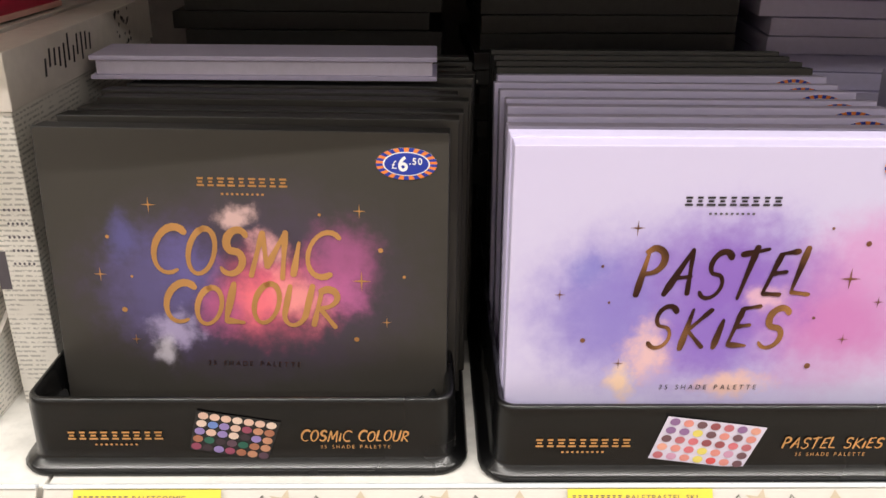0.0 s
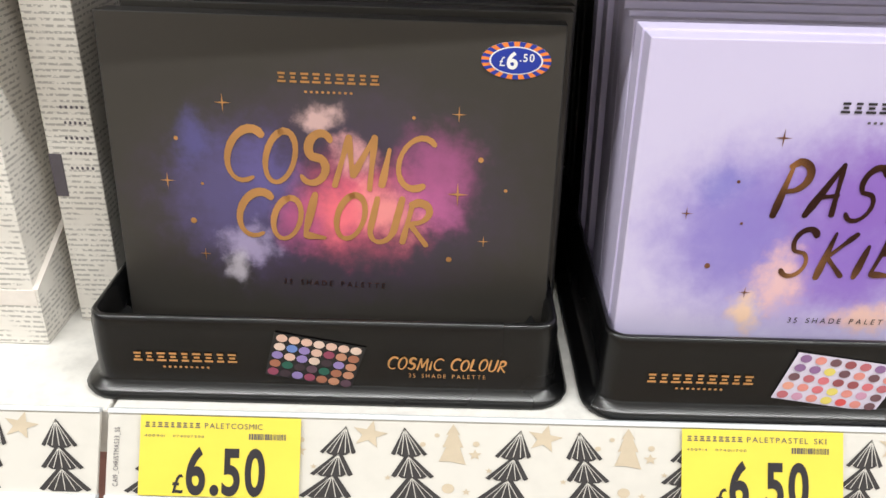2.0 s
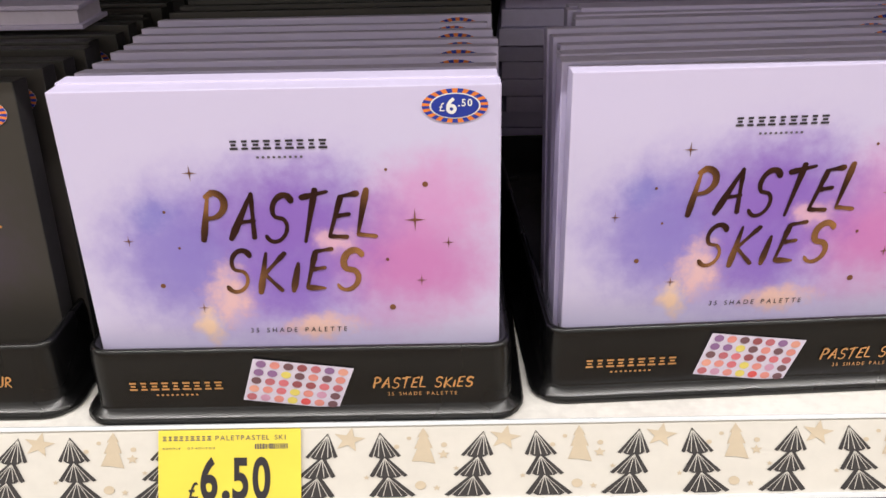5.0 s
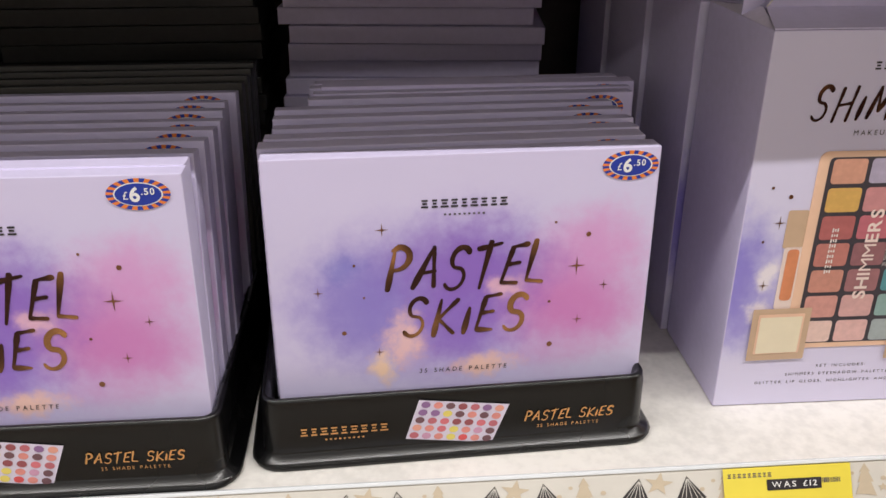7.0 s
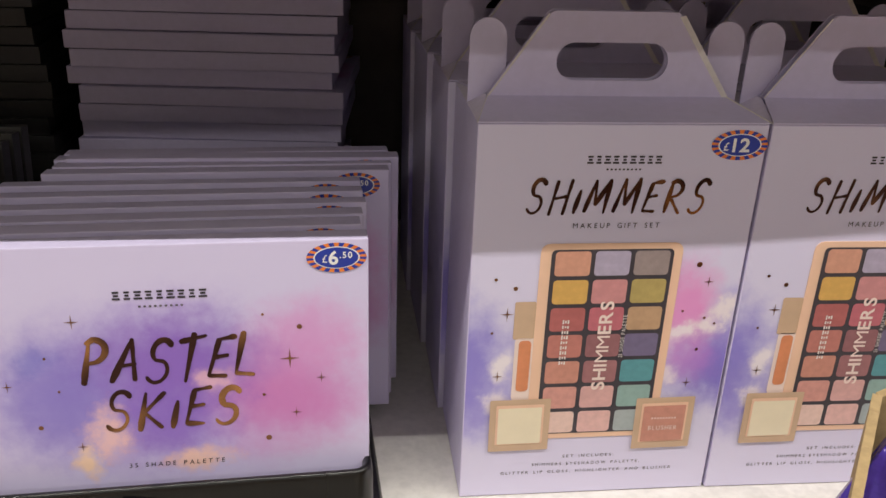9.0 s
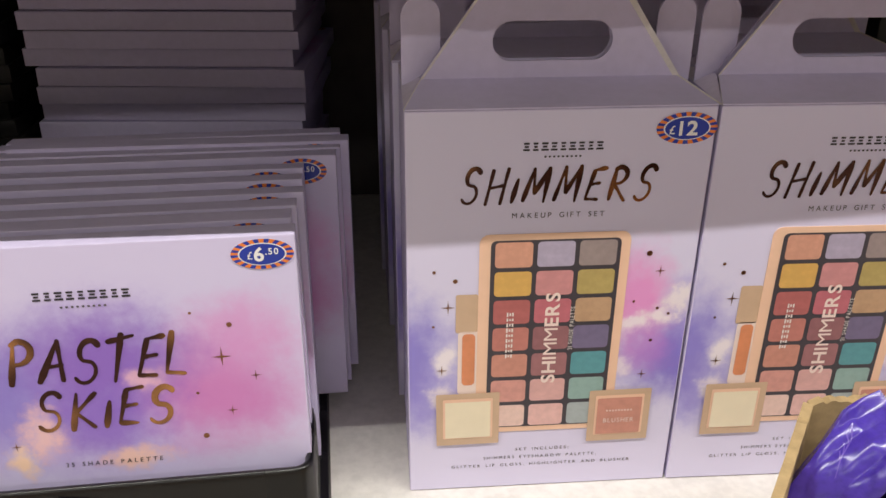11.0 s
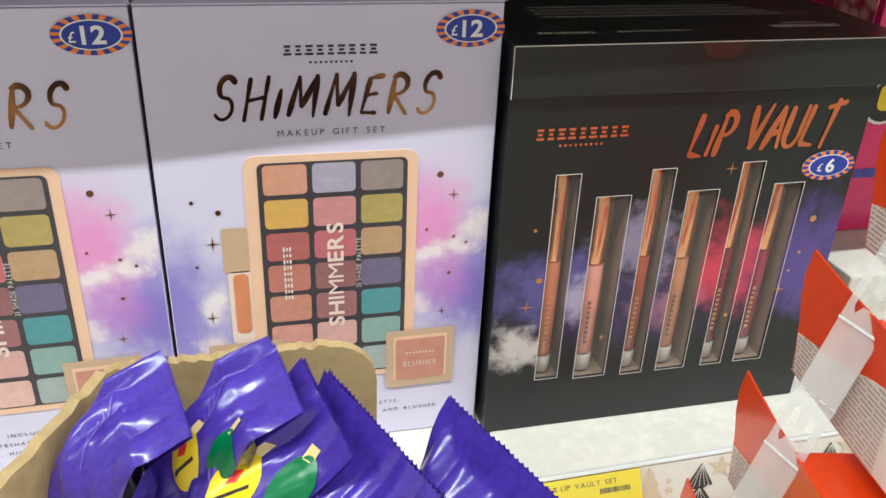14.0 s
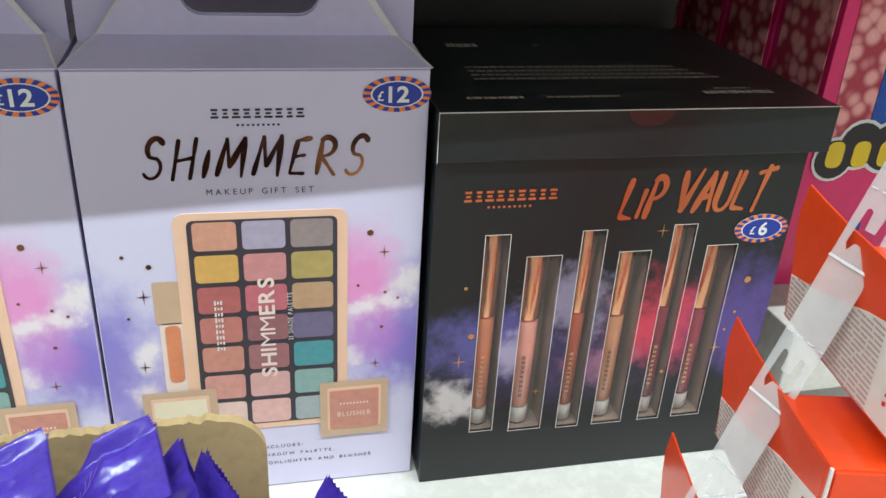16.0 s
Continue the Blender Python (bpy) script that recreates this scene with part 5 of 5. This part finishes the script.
newsprint_box(pose(-0.2268, 0.4740, SHELF + 0.0006, 0, 0, -0.3), 0.0262, 0.25, 0.2210, 0.033, "tall thin newsprint-patterned card box with a white lid")


def sleeved_box(m):
    """A tall newsprint box in a low open sleeve, front right base corner at the origin."""
    th = thing("newsprint_box", m, "newsprint-patterned card box standing in a low printed sleeve", "gift box", "newsprint boxes")
    w, d, h = 0.13, 0.28, 0.2210
    bm = bmesh.new()
    block(bm, -w, -0.0015, 0.0015, d, 0.001, h, bevel=0.0008)
    part("box_body", bm, M["news"], th)
    bm = bmesh.new()
    block(bm, -w - 0.001, -0.0005, 0.0005, d + 0.001, h - 0.033, h + 0.0003, bevel=0.0008)
    part("box_lid", bm, M["white_card"], th, "white card lid")
    bm = bmesh.new()
    side = [(0.0, 0.0), (0.12, 0.0), (0.12, 0.09), (0.0, 0.034)]
    a = [bm.verts.new((-0.0002, y, z)) for y, z in side]
    b = [bm.verts.new((0.0014, y, z)) for y, z in side]
    bm.faces.new(a)
    bm.faces.new(b[::-1])
    for i in range(4):
        bm.faces.new((a[i], b[i], b[(i + 1) % 4], a[(i + 1) % 4]))
    block(bm, -w, 0.0, -0.0002, 0.0013, 0.0, 0.034)
    sleeve = part("sleeve", bm, M["news"], th)
    bm = bmesh.new()
    top = [(0.0, 0.0342), (0.12, 0.0902), (0.12, 0.0912), (0.0, 0.0352)]
    a = [bm.verts.new((-0.0013, y, z)) for y, z in top]
    b = [bm.verts.new((0.0018, y, z)) for y, z in top]
    bm.faces.new(a)
    bm.faces.new(b[::-1])
    for i in range(4):
        bm.faces.new((a[i], b[i], b[(i + 1) % 4], a[(i + 1) % 4]))
    block(bm, -w, 0.0, -0.0005, 0.0, 0.0250, 0.0345)
    part("white_edge", bm, M["white_card"], sleeve, "white torn edge of the sleeve")
    return th


sleeved_box(pose(-0.2630, 0.4485, SHELF + 0.0006, 0, 0, -1.0))


def crimson_box(m):
    th = thing("crimson_box", m, "crimson red card box lying on the newsprint box", "gift box")
    bm = bmesh.new()
    block(bm, -0.15, 0, 0, 0.105, 0, 0.045, bevel=0.001)
    part("box_body", bm, M["brand_red"], th)
    bm = bmesh.new()
    block(bm, -0.151, 0.001, -0.001, 0.106, 0.0, 0.004, bevel=0.0008)
    part("base_rim", bm, M["blush_card"], th)


crimson_box(pose(-0.2690, 0.545, SHELF + 0.2232, 0, 0, -3))


# ---- cartons on the shelf below ----
def low_carton(x0, x1, y0, y1, top, mat, label, seam, face):
    th = thing("carton", pose(x0, y0, 0.601), label, "carton", "cartons below")
    w, d, h = x1 - x0, y1 - y0, top - 0.601
    bm = bmesh.new()
    block(bm, 0, w, 0, d, 0, h, bevel=0.001)
    part("carton_body", bm, M[mat], th)
    if seam:
        for a, b in ((0.002, w / 2 - 0.0006), (w / 2 + 0.0006, w - 0.002)):
            bm = bmesh.new()
            block(bm, a, b, 0.002, d - 0.002, h + 0.0002, h + 0.0022, bevel=0.0006)
            part("top_flap", bm, M[mat], th)
    if face:
        bm = bmesh.new()
        block(bm, 0.012, w - 0.02, 0.015, d - 0.02, h, h + 0.0006)
        lab = part("top_label", bm, M["white_card"], th, "white printed label")
        r = random.Random(9)
        bm = bmesh.new()
        for k in range(16):
            at, z = 0.03, h + 0.0009
            yy = 0.03 + k * 0.009
            while at < w - 0.05:
                q = r.uniform(0.004, 0.013)
                bm.faces.new([bm.verts.new(p) for p in ((at, yy, z), (at + q * 0.8, yy, z), (at + q * 0.8, yy + 0.0016, z), (at, yy + 0.0016, z))])
                at += q
        part("label_print", bm, M["grey_ink"], lab)
    return th


low_carton(-0.62, -0.245, 0.36, 0.88, 0.80, "blush_card", "pale pink card box on the shelf below", True, False)
low_carton(-0.233, 0.092, 0.36, 0.88, 0.78, "carton", "grey card carton with two top flaps", True, False)
low_carton(0.096, 0.232, 0.38, 0.88, 0.775, "plum", "plum card box with a white printed label", False, True)
low_carton(0.262, 0.52, 0.37, 0.88, 0.79, "plum", "plum card box on the shelf below", True, False)
low_carton(0.545, 0.82, 0.37, 0.88, 0.785, "plum", "dark plum card box on the shelf below", True, False)


# ---- sweets tray in front of the shelf ----
def sweets_tray():
    th = thing("sweets_tray", pose(0.735, 0.168, 0.955), "brown corrugated board tray standing in the aisle", "cardboard tray")

    def board(name, pts, origin, ex, ez, thick):
        """A sheet of board with the outline pts, drawn in the plane through origin along ex and ez."""
        bm = bmesh.new()
        nrm = ex.cross(ez).normalized() * thick
        a = [bm.verts.new(origin + ex * u + ez * v) for u, v in pts]
        b = [bm.verts.new(origin + ex * u + ez * v + nrm) for u, v in pts]
        bm.faces.new(a)
        bm.faces.new(b[::-1])
        for i in range(len(pts)):
            j = (i + 1) % len(pts)
            bm.faces.new((a[i], b[i], b[j], a[j]))
        bm.normal_update()
        bmesh.ops.triangulate(bm, faces=[f for f in bm.faces if len(f.verts) > 4])
        return part(name, bm, M["board"], th)

    X, Y, Z = Vector((1, 0, 0)), Vector((0, 1, 0)), Vector((0, 0, 1))
    r = random.Random(2)
    top = [(0.100 - 0.016 + 0.016 * math.cos(a), 0.176 + 0.016 * math.sin(a)) for a in np.linspace(0, math.pi / 2, 7)]
    wavy = [(0.082 - 0.0018 * k, 0.1925 + 0.0004 * math.sin(k * 2.1) + r.uniform(-0.0005, 0.0005)) for k in range(44)]
    back = [(0.012, 0.08), (0.100, 0.08)] + top + [p for p in wavy if p[0] > 0.016] + [(0.013, 0.191), (0.012, 0.186)]
    board("back_flap", [(float(a), float(b)) for a, b in back], Vector((0, 0.132, 0)), X, Z, 0.004)
    board("back_board", [(0, 0), (0.172, 0), (0.172, 0.088), (0, 0.088)], Vector((0, 0.1365, 0)), X, Z, 0.004)
    board("front_board", [(0, 0), (0.168, 0), (0.168, 0.09), (0, 0.09)], Vector((0, 0.0, 0)), X, Z, 0.004)
    torn = [(0.11 - 0.004 * k, 0.191 - 0.2 * (0.11 - 0.004 * k) + 0.0006 * math.sin(k * 1.9) + r.uniform(-0.0006, 0.0006)) for k in range(28)]
    board("left_board", [(0, 0), (0.11, 0)] + torn, Vector((0.0118, 0.1325, 0)), Vector((-0.59, -0.807, 0.0)), Z, -0.004)
    board("right_board", [(0, 0), (0.128, 0), (0.128, 0.088), (0.09, 0.132), (0.05, 0.132), (0, 0.09)], Vector((0.172, 0.004, 0)), Y, Z, -0.004)
    bm = bmesh.new()
    block(bm, 0.0, 0.17, 0.0, 0.13, -0.004, 0.0)
    part("base_board", bm, M["board"], th)
    bm = bmesh.new()
    block(bm, -0.01, 0.18, -0.01, 0.14, -0.955, -0.0045)
    part("stand", bm, M["board"], th, "plain board stand under the tray")
    return th


sweets_tray()


def sweet_bag(m, w, l, seed, logos, fold, print_low=False):
    """A pillow bag of film, hung from the middle of its crimped top edge: x along the crimp, z up, y its thickness."""
    th = thing("sweet_bag", m, "shiny purple film bag of sweets with crimped end", "sweet bag", "purple sweet bags")
    r = random.Random(seed)
    nx, nz = 120, 50
    ridge = r.uniform(0.24, 0.36)
    bm = bmesh.new()
    grids = []

    def tent(u, peak):
        return u / peak if u < peak else (1 - u) / (1 - peak)

    for side in (-1, 1):
        g = []
        for j in range(nz + 1):
            v = j / nz
            row = []
            for i in range(nx + 1):
                u = i / nx
                x, z = (u - 0.5) * w, -v * l
                flap = 0.007 + 0.008 * min(1.0, u * 6)
                past_flap = v * l - flap
                edge = min(1.0, max(0.0, past_flap / 0.030))
                fill = math.sin(math.pi / 2 * edge)
                peak = 0.05 + (ridge - 0.05) * fill
                gable = tent(u, peak)
                soft = math.sin(math.pi * u) ** 0.6
                bulge = (gable * (1 - 0.55 * fill) + soft * 0.55 * fill) * fill * 0.024
                # pleats gathered at the foot of the flat end, and a sharp fold along it
                gather = max(0.0, 1 - abs(past_flap - 0.006) / 0.024)
                bulge += gather * 0.0040 * abs(noise.noise(Vector((x * 95 + seed, z * 18, side * 2.0)))) * 2
                bulge += 0.0011 * max(0.0, 1 - abs(past_flap) / 0.0016) * min(1.0, math.sin(math.pi * u) * 4)
                p = Vector((x * 30 + z * 14 + seed * 3.1, z * 9, side * 1.7))
                crease = (0.5 - abs(noise.noise(p)) * 1.6) * 0.0050 + (0.5 - abs(noise.noise(p * 2.3)) * 1.6) * 0.0029 + (0.5 - abs(noise.noise(p * 5.1)) * 1.6) * 0.0013
                crease += 0.00035 * noise.noise(Vector((x * 420, z * 420, seed)))
                crease *= (0.12 + 0.88 * fill) * min(1.0, math.sin(math.pi * u) * 2.5)
                wave = 0.0012 * noise.noise(Vector((x * 40, seed, 0.0)))
                y = side * (bulge + 0.0003) + crease + wave
                if j == 0:
                    z += 0.0005 * (1 if i % 3 == 0 else -0.6)
                past = v * l - 0.017
                if fold and past > 0:
                    # the body bends away from its flat end
                    y, z = y * math.cos(fold) - past * math.sin(fold), -0.017 - past * math.cos(fold) - y * math.sin(fold) * 0.5
                x *= 1 - 0.08 * fill
                row.append(bm.verts.new((x, y, z)))
            g.append(row)
        for j in range(nz):
            for i in range(nx):
                bm.faces.new((g[j][i], g[j][i + 1], g[j + 1][i + 1], g[j + 1][i]))
        grids.append(g)
    front = [[v.co.copy() for v in row] for row in grids[0]]
    part("film_bag", bm, M["purple"], th, smooth=True)

    def on_bag(u, v, lift):
        fi, fj = min(nx - 0.001, max(0, u * nx)), min(nz - 0.001, max(0, v * nz))
        i, j = int(fi), int(fj)
        a, b = fi - i, fj - j
        co = (front[j][i] * (1 - a) + front[j][i + 1] * a) * (1 - b) + (front[j + 1][i] * (1 - a) + front[j + 1][i + 1] * a) * b
        return co + Vector((0, -lift, 0))

    def patch(name, shape, mat, lift, parent):
        """A printed shape laid on the bag's front, in u and v."""
        b2 = bmesh.new()
        cu, cv = sum(p[0] for p in shape) / len(shape), sum(p[1] for p in shape) / len(shape)
        last = None
        for q in (1.0, 0.8, 0.6, 0.4, 0.2):
            ring = [b2.verts.new(on_bag(cu + (u - cu) * q, cv + (v - cv) * q, lift)) for u, v in shape]
            if last:
                for k in range(len(ring)):
                    n = (k + 1) % len(ring)
                    b2.faces.new((last[k], last[n], ring[n], ring[k]))
            last = ring
        b2.faces.new(last)
        return part(name, b2, mat, parent, smooth=True)

    def stripe(u0, v0, u1, v1, bend, thick):
        b2 = bmesh.new()
        rows = []
        for q in range(15):
            s = q / 14
            u, v = u0 + (u1 - u0) * s, v0 + (v1 - v0) * s + bend * math.sin(math.pi * s)
            rows.append([b2.verts.new(on_bag(u, v + d, 0.0004)) for d in (0.0, thick)])
        for p, q in zip(rows, rows[1:]):
            b2.faces.new((p[0], q[0], q[1], p[1]))
        part("pale_swirl", b2, M["swirl"], th, smooth=True)

    for k in range(4):
        a = 0.20 + 0.035 * k
        stripe(0.22 + 0.06 * k, a, 0.46 + 0.05 * k, a + 0.10, -0.02, 0.007)
    if logos:
        around = np.linspace(0, 2 * math.pi, 31)[:-1]
        su, sv, low = min(1.7, 0.075 / w), 0.11 / l, 0.2 if print_low else 0.085

        def at(pts):
            return [(0.62 + (u - 0.5) * su, v * sv + low) for u, v in pts]

        patch("cream_flash", at([(0.37, 0.105), (0.42, 0.095), (0.45, 0.145), (0.40, 0.165)]), M["cream"], 0.0004, th)
        patch("cream_flash", at([(0.53, 0.005), (0.58, 0.0), (0.60, 0.045), (0.55, 0.055)]), M["cream"], 0.0004, th)

        def oval_at(cu, cv, p, q):
            return (cu + 0.060 * p + 0.076 * q, cv - 0.042 * p + 0.066 * q)

        patch("green_badge", at([oval_at(0.64, 0.115, math.cos(a), 1.15 * math.sin(a)) for a in around]), M["green"], 0.0005, th)
        y_at = patch("yellow_badge", at([oval_at(0.5, 0.215, math.cos(a), 1.15 * math.sin(a)) for a in around]), M["lemon"], 0.0008, th)
        patch("badge_square", at([oval_at(0.5, 0.215, p, q) for p, q in ((-0.3, -0.6), (0.15, -0.66), (0.2, -0.2), (-0.25, -0.14))]), M["red_ink"], 0.0012, y_at)
        patch("badge_bar", at([oval_at(0.5, 0.215, p, q) for p, q in ((-0.65, 0.42), (0.7, -0.12), (0.74, 0.02), (-0.6, 0.6))]), M["ink"], 0.0012, y_at)
    return th


M["swirl"] = plain("pale_violet_ink", (112, 88, 190), 0.25, var=0.15, coat=0.5)


def bag_at(tip, end, facing, w_pad, l, seed, logos=True, fold=0.0, print_low=False):
    """Places a bag by the two ends of its crimp and the way its printed front looks."""
    a, b = Vector(tip), Vector(end)
    ex = (b - a).normalized()
    ey = -(Vector(facing) - ex * Vector(facing).dot(ex)).normalized()
    ez = ex.cross(ey)
    m = Matrix((ex, ey, ez)).transposed().to_4x4()
    w = (b - a).length + w_pad
    m.translation = a + ex * (w / 2)
    return sweet_bag(m, w, l, seed, logos, fold, print_low)


bag_at((0.8535, 0.269, 1.142), (0.891, 0.199, 1.125), (-0.74, -0.55, 0.25), 0.0, 0.11, 1)
bag_at((0.8151, 0.2741, 1.1543), (0.849, 0.209, 1.138), (-0.74, -0.55, 0.25), 0.0, 0.11, 2)
bag_at((0.8085, 0.2765, 1.1580), (0.8185, 0.2440, 1.1450), (-0.76, -0.40, 0.42), 0.0, 0.11, 3)
bag_at((0.8000, 0.2850, 1.1597), (0.8062, 0.2560, 1.1535), (-0.42, -0.25, 0.87), 0.0, 0.085, 4, fold=-0.8, print_low=True)
bag_at((0.7680, 0.2860, 1.1587), (0.7750, 0.2540, 1.1520), (-0.42, -0.25, 0.87), 0.0, 0.085, 5, False, fold=-0.8)


# ---- hanging strip with red boxes ----
def hanging_strip():
    """A milky plastic strip with a row of slots, hung on a slant in front of the shelf."""
    top, low = Vector((1.1322, 0.3250, 1.330)), Vector((0.9827, 0.3062, 0.925))
    ez = (top - low).normalized()
    ex = (Vector((0.16, -1.0, -0.1)) - ez * Vector((0.16, -1.0, -0.1)).dot(ez)).normalized()
    ey = ez.cross(ex)
    m = Matrix((ex, ey, ez)).transposed().to_4x4()
    m.translation = low
    th = thing("hanging_strip", m, "milky plastic merchandising strip with hook slots", "display strip")
    length, half, pitch = (top - low).length, 0.0106, 0.0693
    # the welds lie at even steps; above each is a rounded slot with a barbed foot
    slots = [0.0612 + pitch * k for k in range(6) if 0.0612 + pitch * k < length - 0.03]
    bm = bmesh.new()
    for y in (0.0, 0.0007):
        rings = [[(-half, 0), (half, 0), (half, length), (-half, length)]]
        for s in slots:
            foot, head = s + 0.0045, s + 0.0225
            rings.append([(-0.0072, foot + 0.003), (-0.0052, foot), (-0.0030, foot + 0.0042), (0.0030, foot + 0.0042), (0.0052, foot), (0.0072, foot + 0.003), (0.0066, head - 0.004)]
                         + [(0.0047 + 0.0019 * math.cos(a), head + 0.0019 * math.sin(a)) for a in (0.5, 1.57, 2.6)] + [(0.0024, foot + 0.011), (-0.0024, foot + 0.011)]
                         + [(-0.0047 + 0.0019 * math.cos(a), head + 0.0019 * math.sin(a)) for a in (0.5, 1.57, 2.6)] + [(-0.0066, head - 0.004)])
        es = []
        for r in rings:
            vs = [bm.verts.new((x, y, z)) for x, z in r]
            es += [bm.edges.new((vs[k], vs[(k + 1) % len(vs)])) for k in range(len(vs))]
        bmesh.ops.triangle_fill(bm, edges=es, use_beauty=True)
    part("strip_sheet", bm, M["strip"], th)
    for s in slots:
        bm = bmesh.new()
        block(bm, -half, half, -0.0006, 0.0, s - 0.0006, s + 0.0006)
        for k in range(4):
            block(bm, -half + 0.0012 + k * 0.0058, -half + 0.0044 + k * 0.0058, -0.0006, 0.0, s + 0.0322, s + 0.0326)
        part("weld_line", bm, M["rail_lip"], th)
    return th


hanging_strip()


def red_box(m):
    """A small red gift box with white printed sides and a pointed hanging flap; front left top corner at the origin."""
    th = thing("red_gift_box", m, "small glossy red card box with white printed side", "gift box", "red hanging boxes")
    w, d, h = 0.072, 0.1145, 0.0625
    bm = bmesh.new()
    block(bm, 0, w, 0, 0.052, -h, 0, bevel=0.0012)
    part("box_body", bm, M["red"], th)
    # the side runs on as a thin pointed flap
    bm = bmesh.new()
    leaf = [(0.004, -h + 0.001), (d - 0.006, -h + 0.001), (d - 0.002, -0.034), (d + 0.002, -0.022), (d + 0.003, -0.010), (d - 0.001, 0.005), (d - 0.014, 0.0035), (d - 0.04, 0.0012), (0.004, -0.0015)]
    a = [bm.verts.new((-0.0002, y, z)) for y, z in leaf]
    b = [bm.verts.new((0.0009, y, z)) for y, z in leaf]
    bm.faces.new(a)
    bm.faces.new(b[::-1])
    for i in range(len(leaf)):
        j = (i + 1) % len(leaf)
        bm.faces.new((a[i], b[i], b[j], a[j]))
    part("pointed_flap", bm, M["red"], th, "thin pointed red card flap")
    # white printed part of the side, with a slanting upper edge
    bm = bmesh.new()
    outline = [(0.003, -h + 0.002), (d - 0.008, -h + 0.002), (d - 0.004, -0.040), (0.075, -0.034), (0.04, -0.024), (0.003, -0.0175)]
    a = [bm.verts.new((-0.0006, y, z)) for y, z in outline]
    b = [bm.verts.new((0.0, y, z)) for y, z in outline]
    bm.faces.new(a)
    bm.faces.new(b[::-1])
    for i in range(len(outline)):
        j = (i + 1) % len(outline)
        bm.faces.new((a[i], b[i], b[j], a[j]))
    side = part("side_panel", bm, M["white_card"], th, "white side panel with fine print")
    r = random.Random(6)
    bm = bmesh.new()
    for k in range(16):
        z = -0.0235 - k * 0.0024
        at = 0.024
        stop = min(d - 0.006, 0.024 + max(0.0, (-z - 0.0235) * 4.6 + 0.012))
        while at < stop:
            q = r.uniform(0.004, 0.014)
            e = min(stop, at + q * 0.88)
            bm.faces.new([bm.verts.new(p) for p in ((-0.0009, at, z), (-0.0009, e, z), (-0.0009, e, z - 0.0011), (-0.0009, at, z - 0.0011))])
            at += q
    part("fine_print", bm, M["faint_ink"], side)
    bm = bmesh.new()
    for k in range(7):
        z = -0.0235 - k * 0.0042
        bm.faces.new([bm.verts.new(p) for p in ((-0.0009, 0.0115, z), (-0.0009, 0.0142 - 0.001 * (k % 2), z - 0.0006), (-0.0009, 0.0138, z - 0.0024), (-0.0009, 0.0118, z - 0.0020))])
    part("script_mark", bm, M["red_ink"], side)
    bm = bmesh.new()
    block(bm, -0.0007, 0.0004, -0.0007, 0.0006, -0.036, 0.0)
    block(bm, 0.0, w, -0.0010, -0.0002, -0.0364, -0.0356)
    part("worn_fold", bm, M["cut_card"], th, "pale worn fold at the corner")
    bm = bmesh.new()
    block(bm, 0.0012, w - 0.001, -0.0016, -0.0002, -0.0352, -0.001, bevel=0.0005)
    part("tuck_flap", bm, M["red"], th)
    return th


red_first = red_box(pose(1.0425, 0.2600, 1.1235, -4.2, 0, -13))
for dx, dy, dz in ((0.0235, 0.002, 0.0695), (-0.0225, -0.001, -0.069), (-0.045, -0.002, -0.138)):
    copy_thing(red_first, pose(1.0425 + dx, 0.26 + dy, 1.1235 + dz, -4.2, 0, -13))
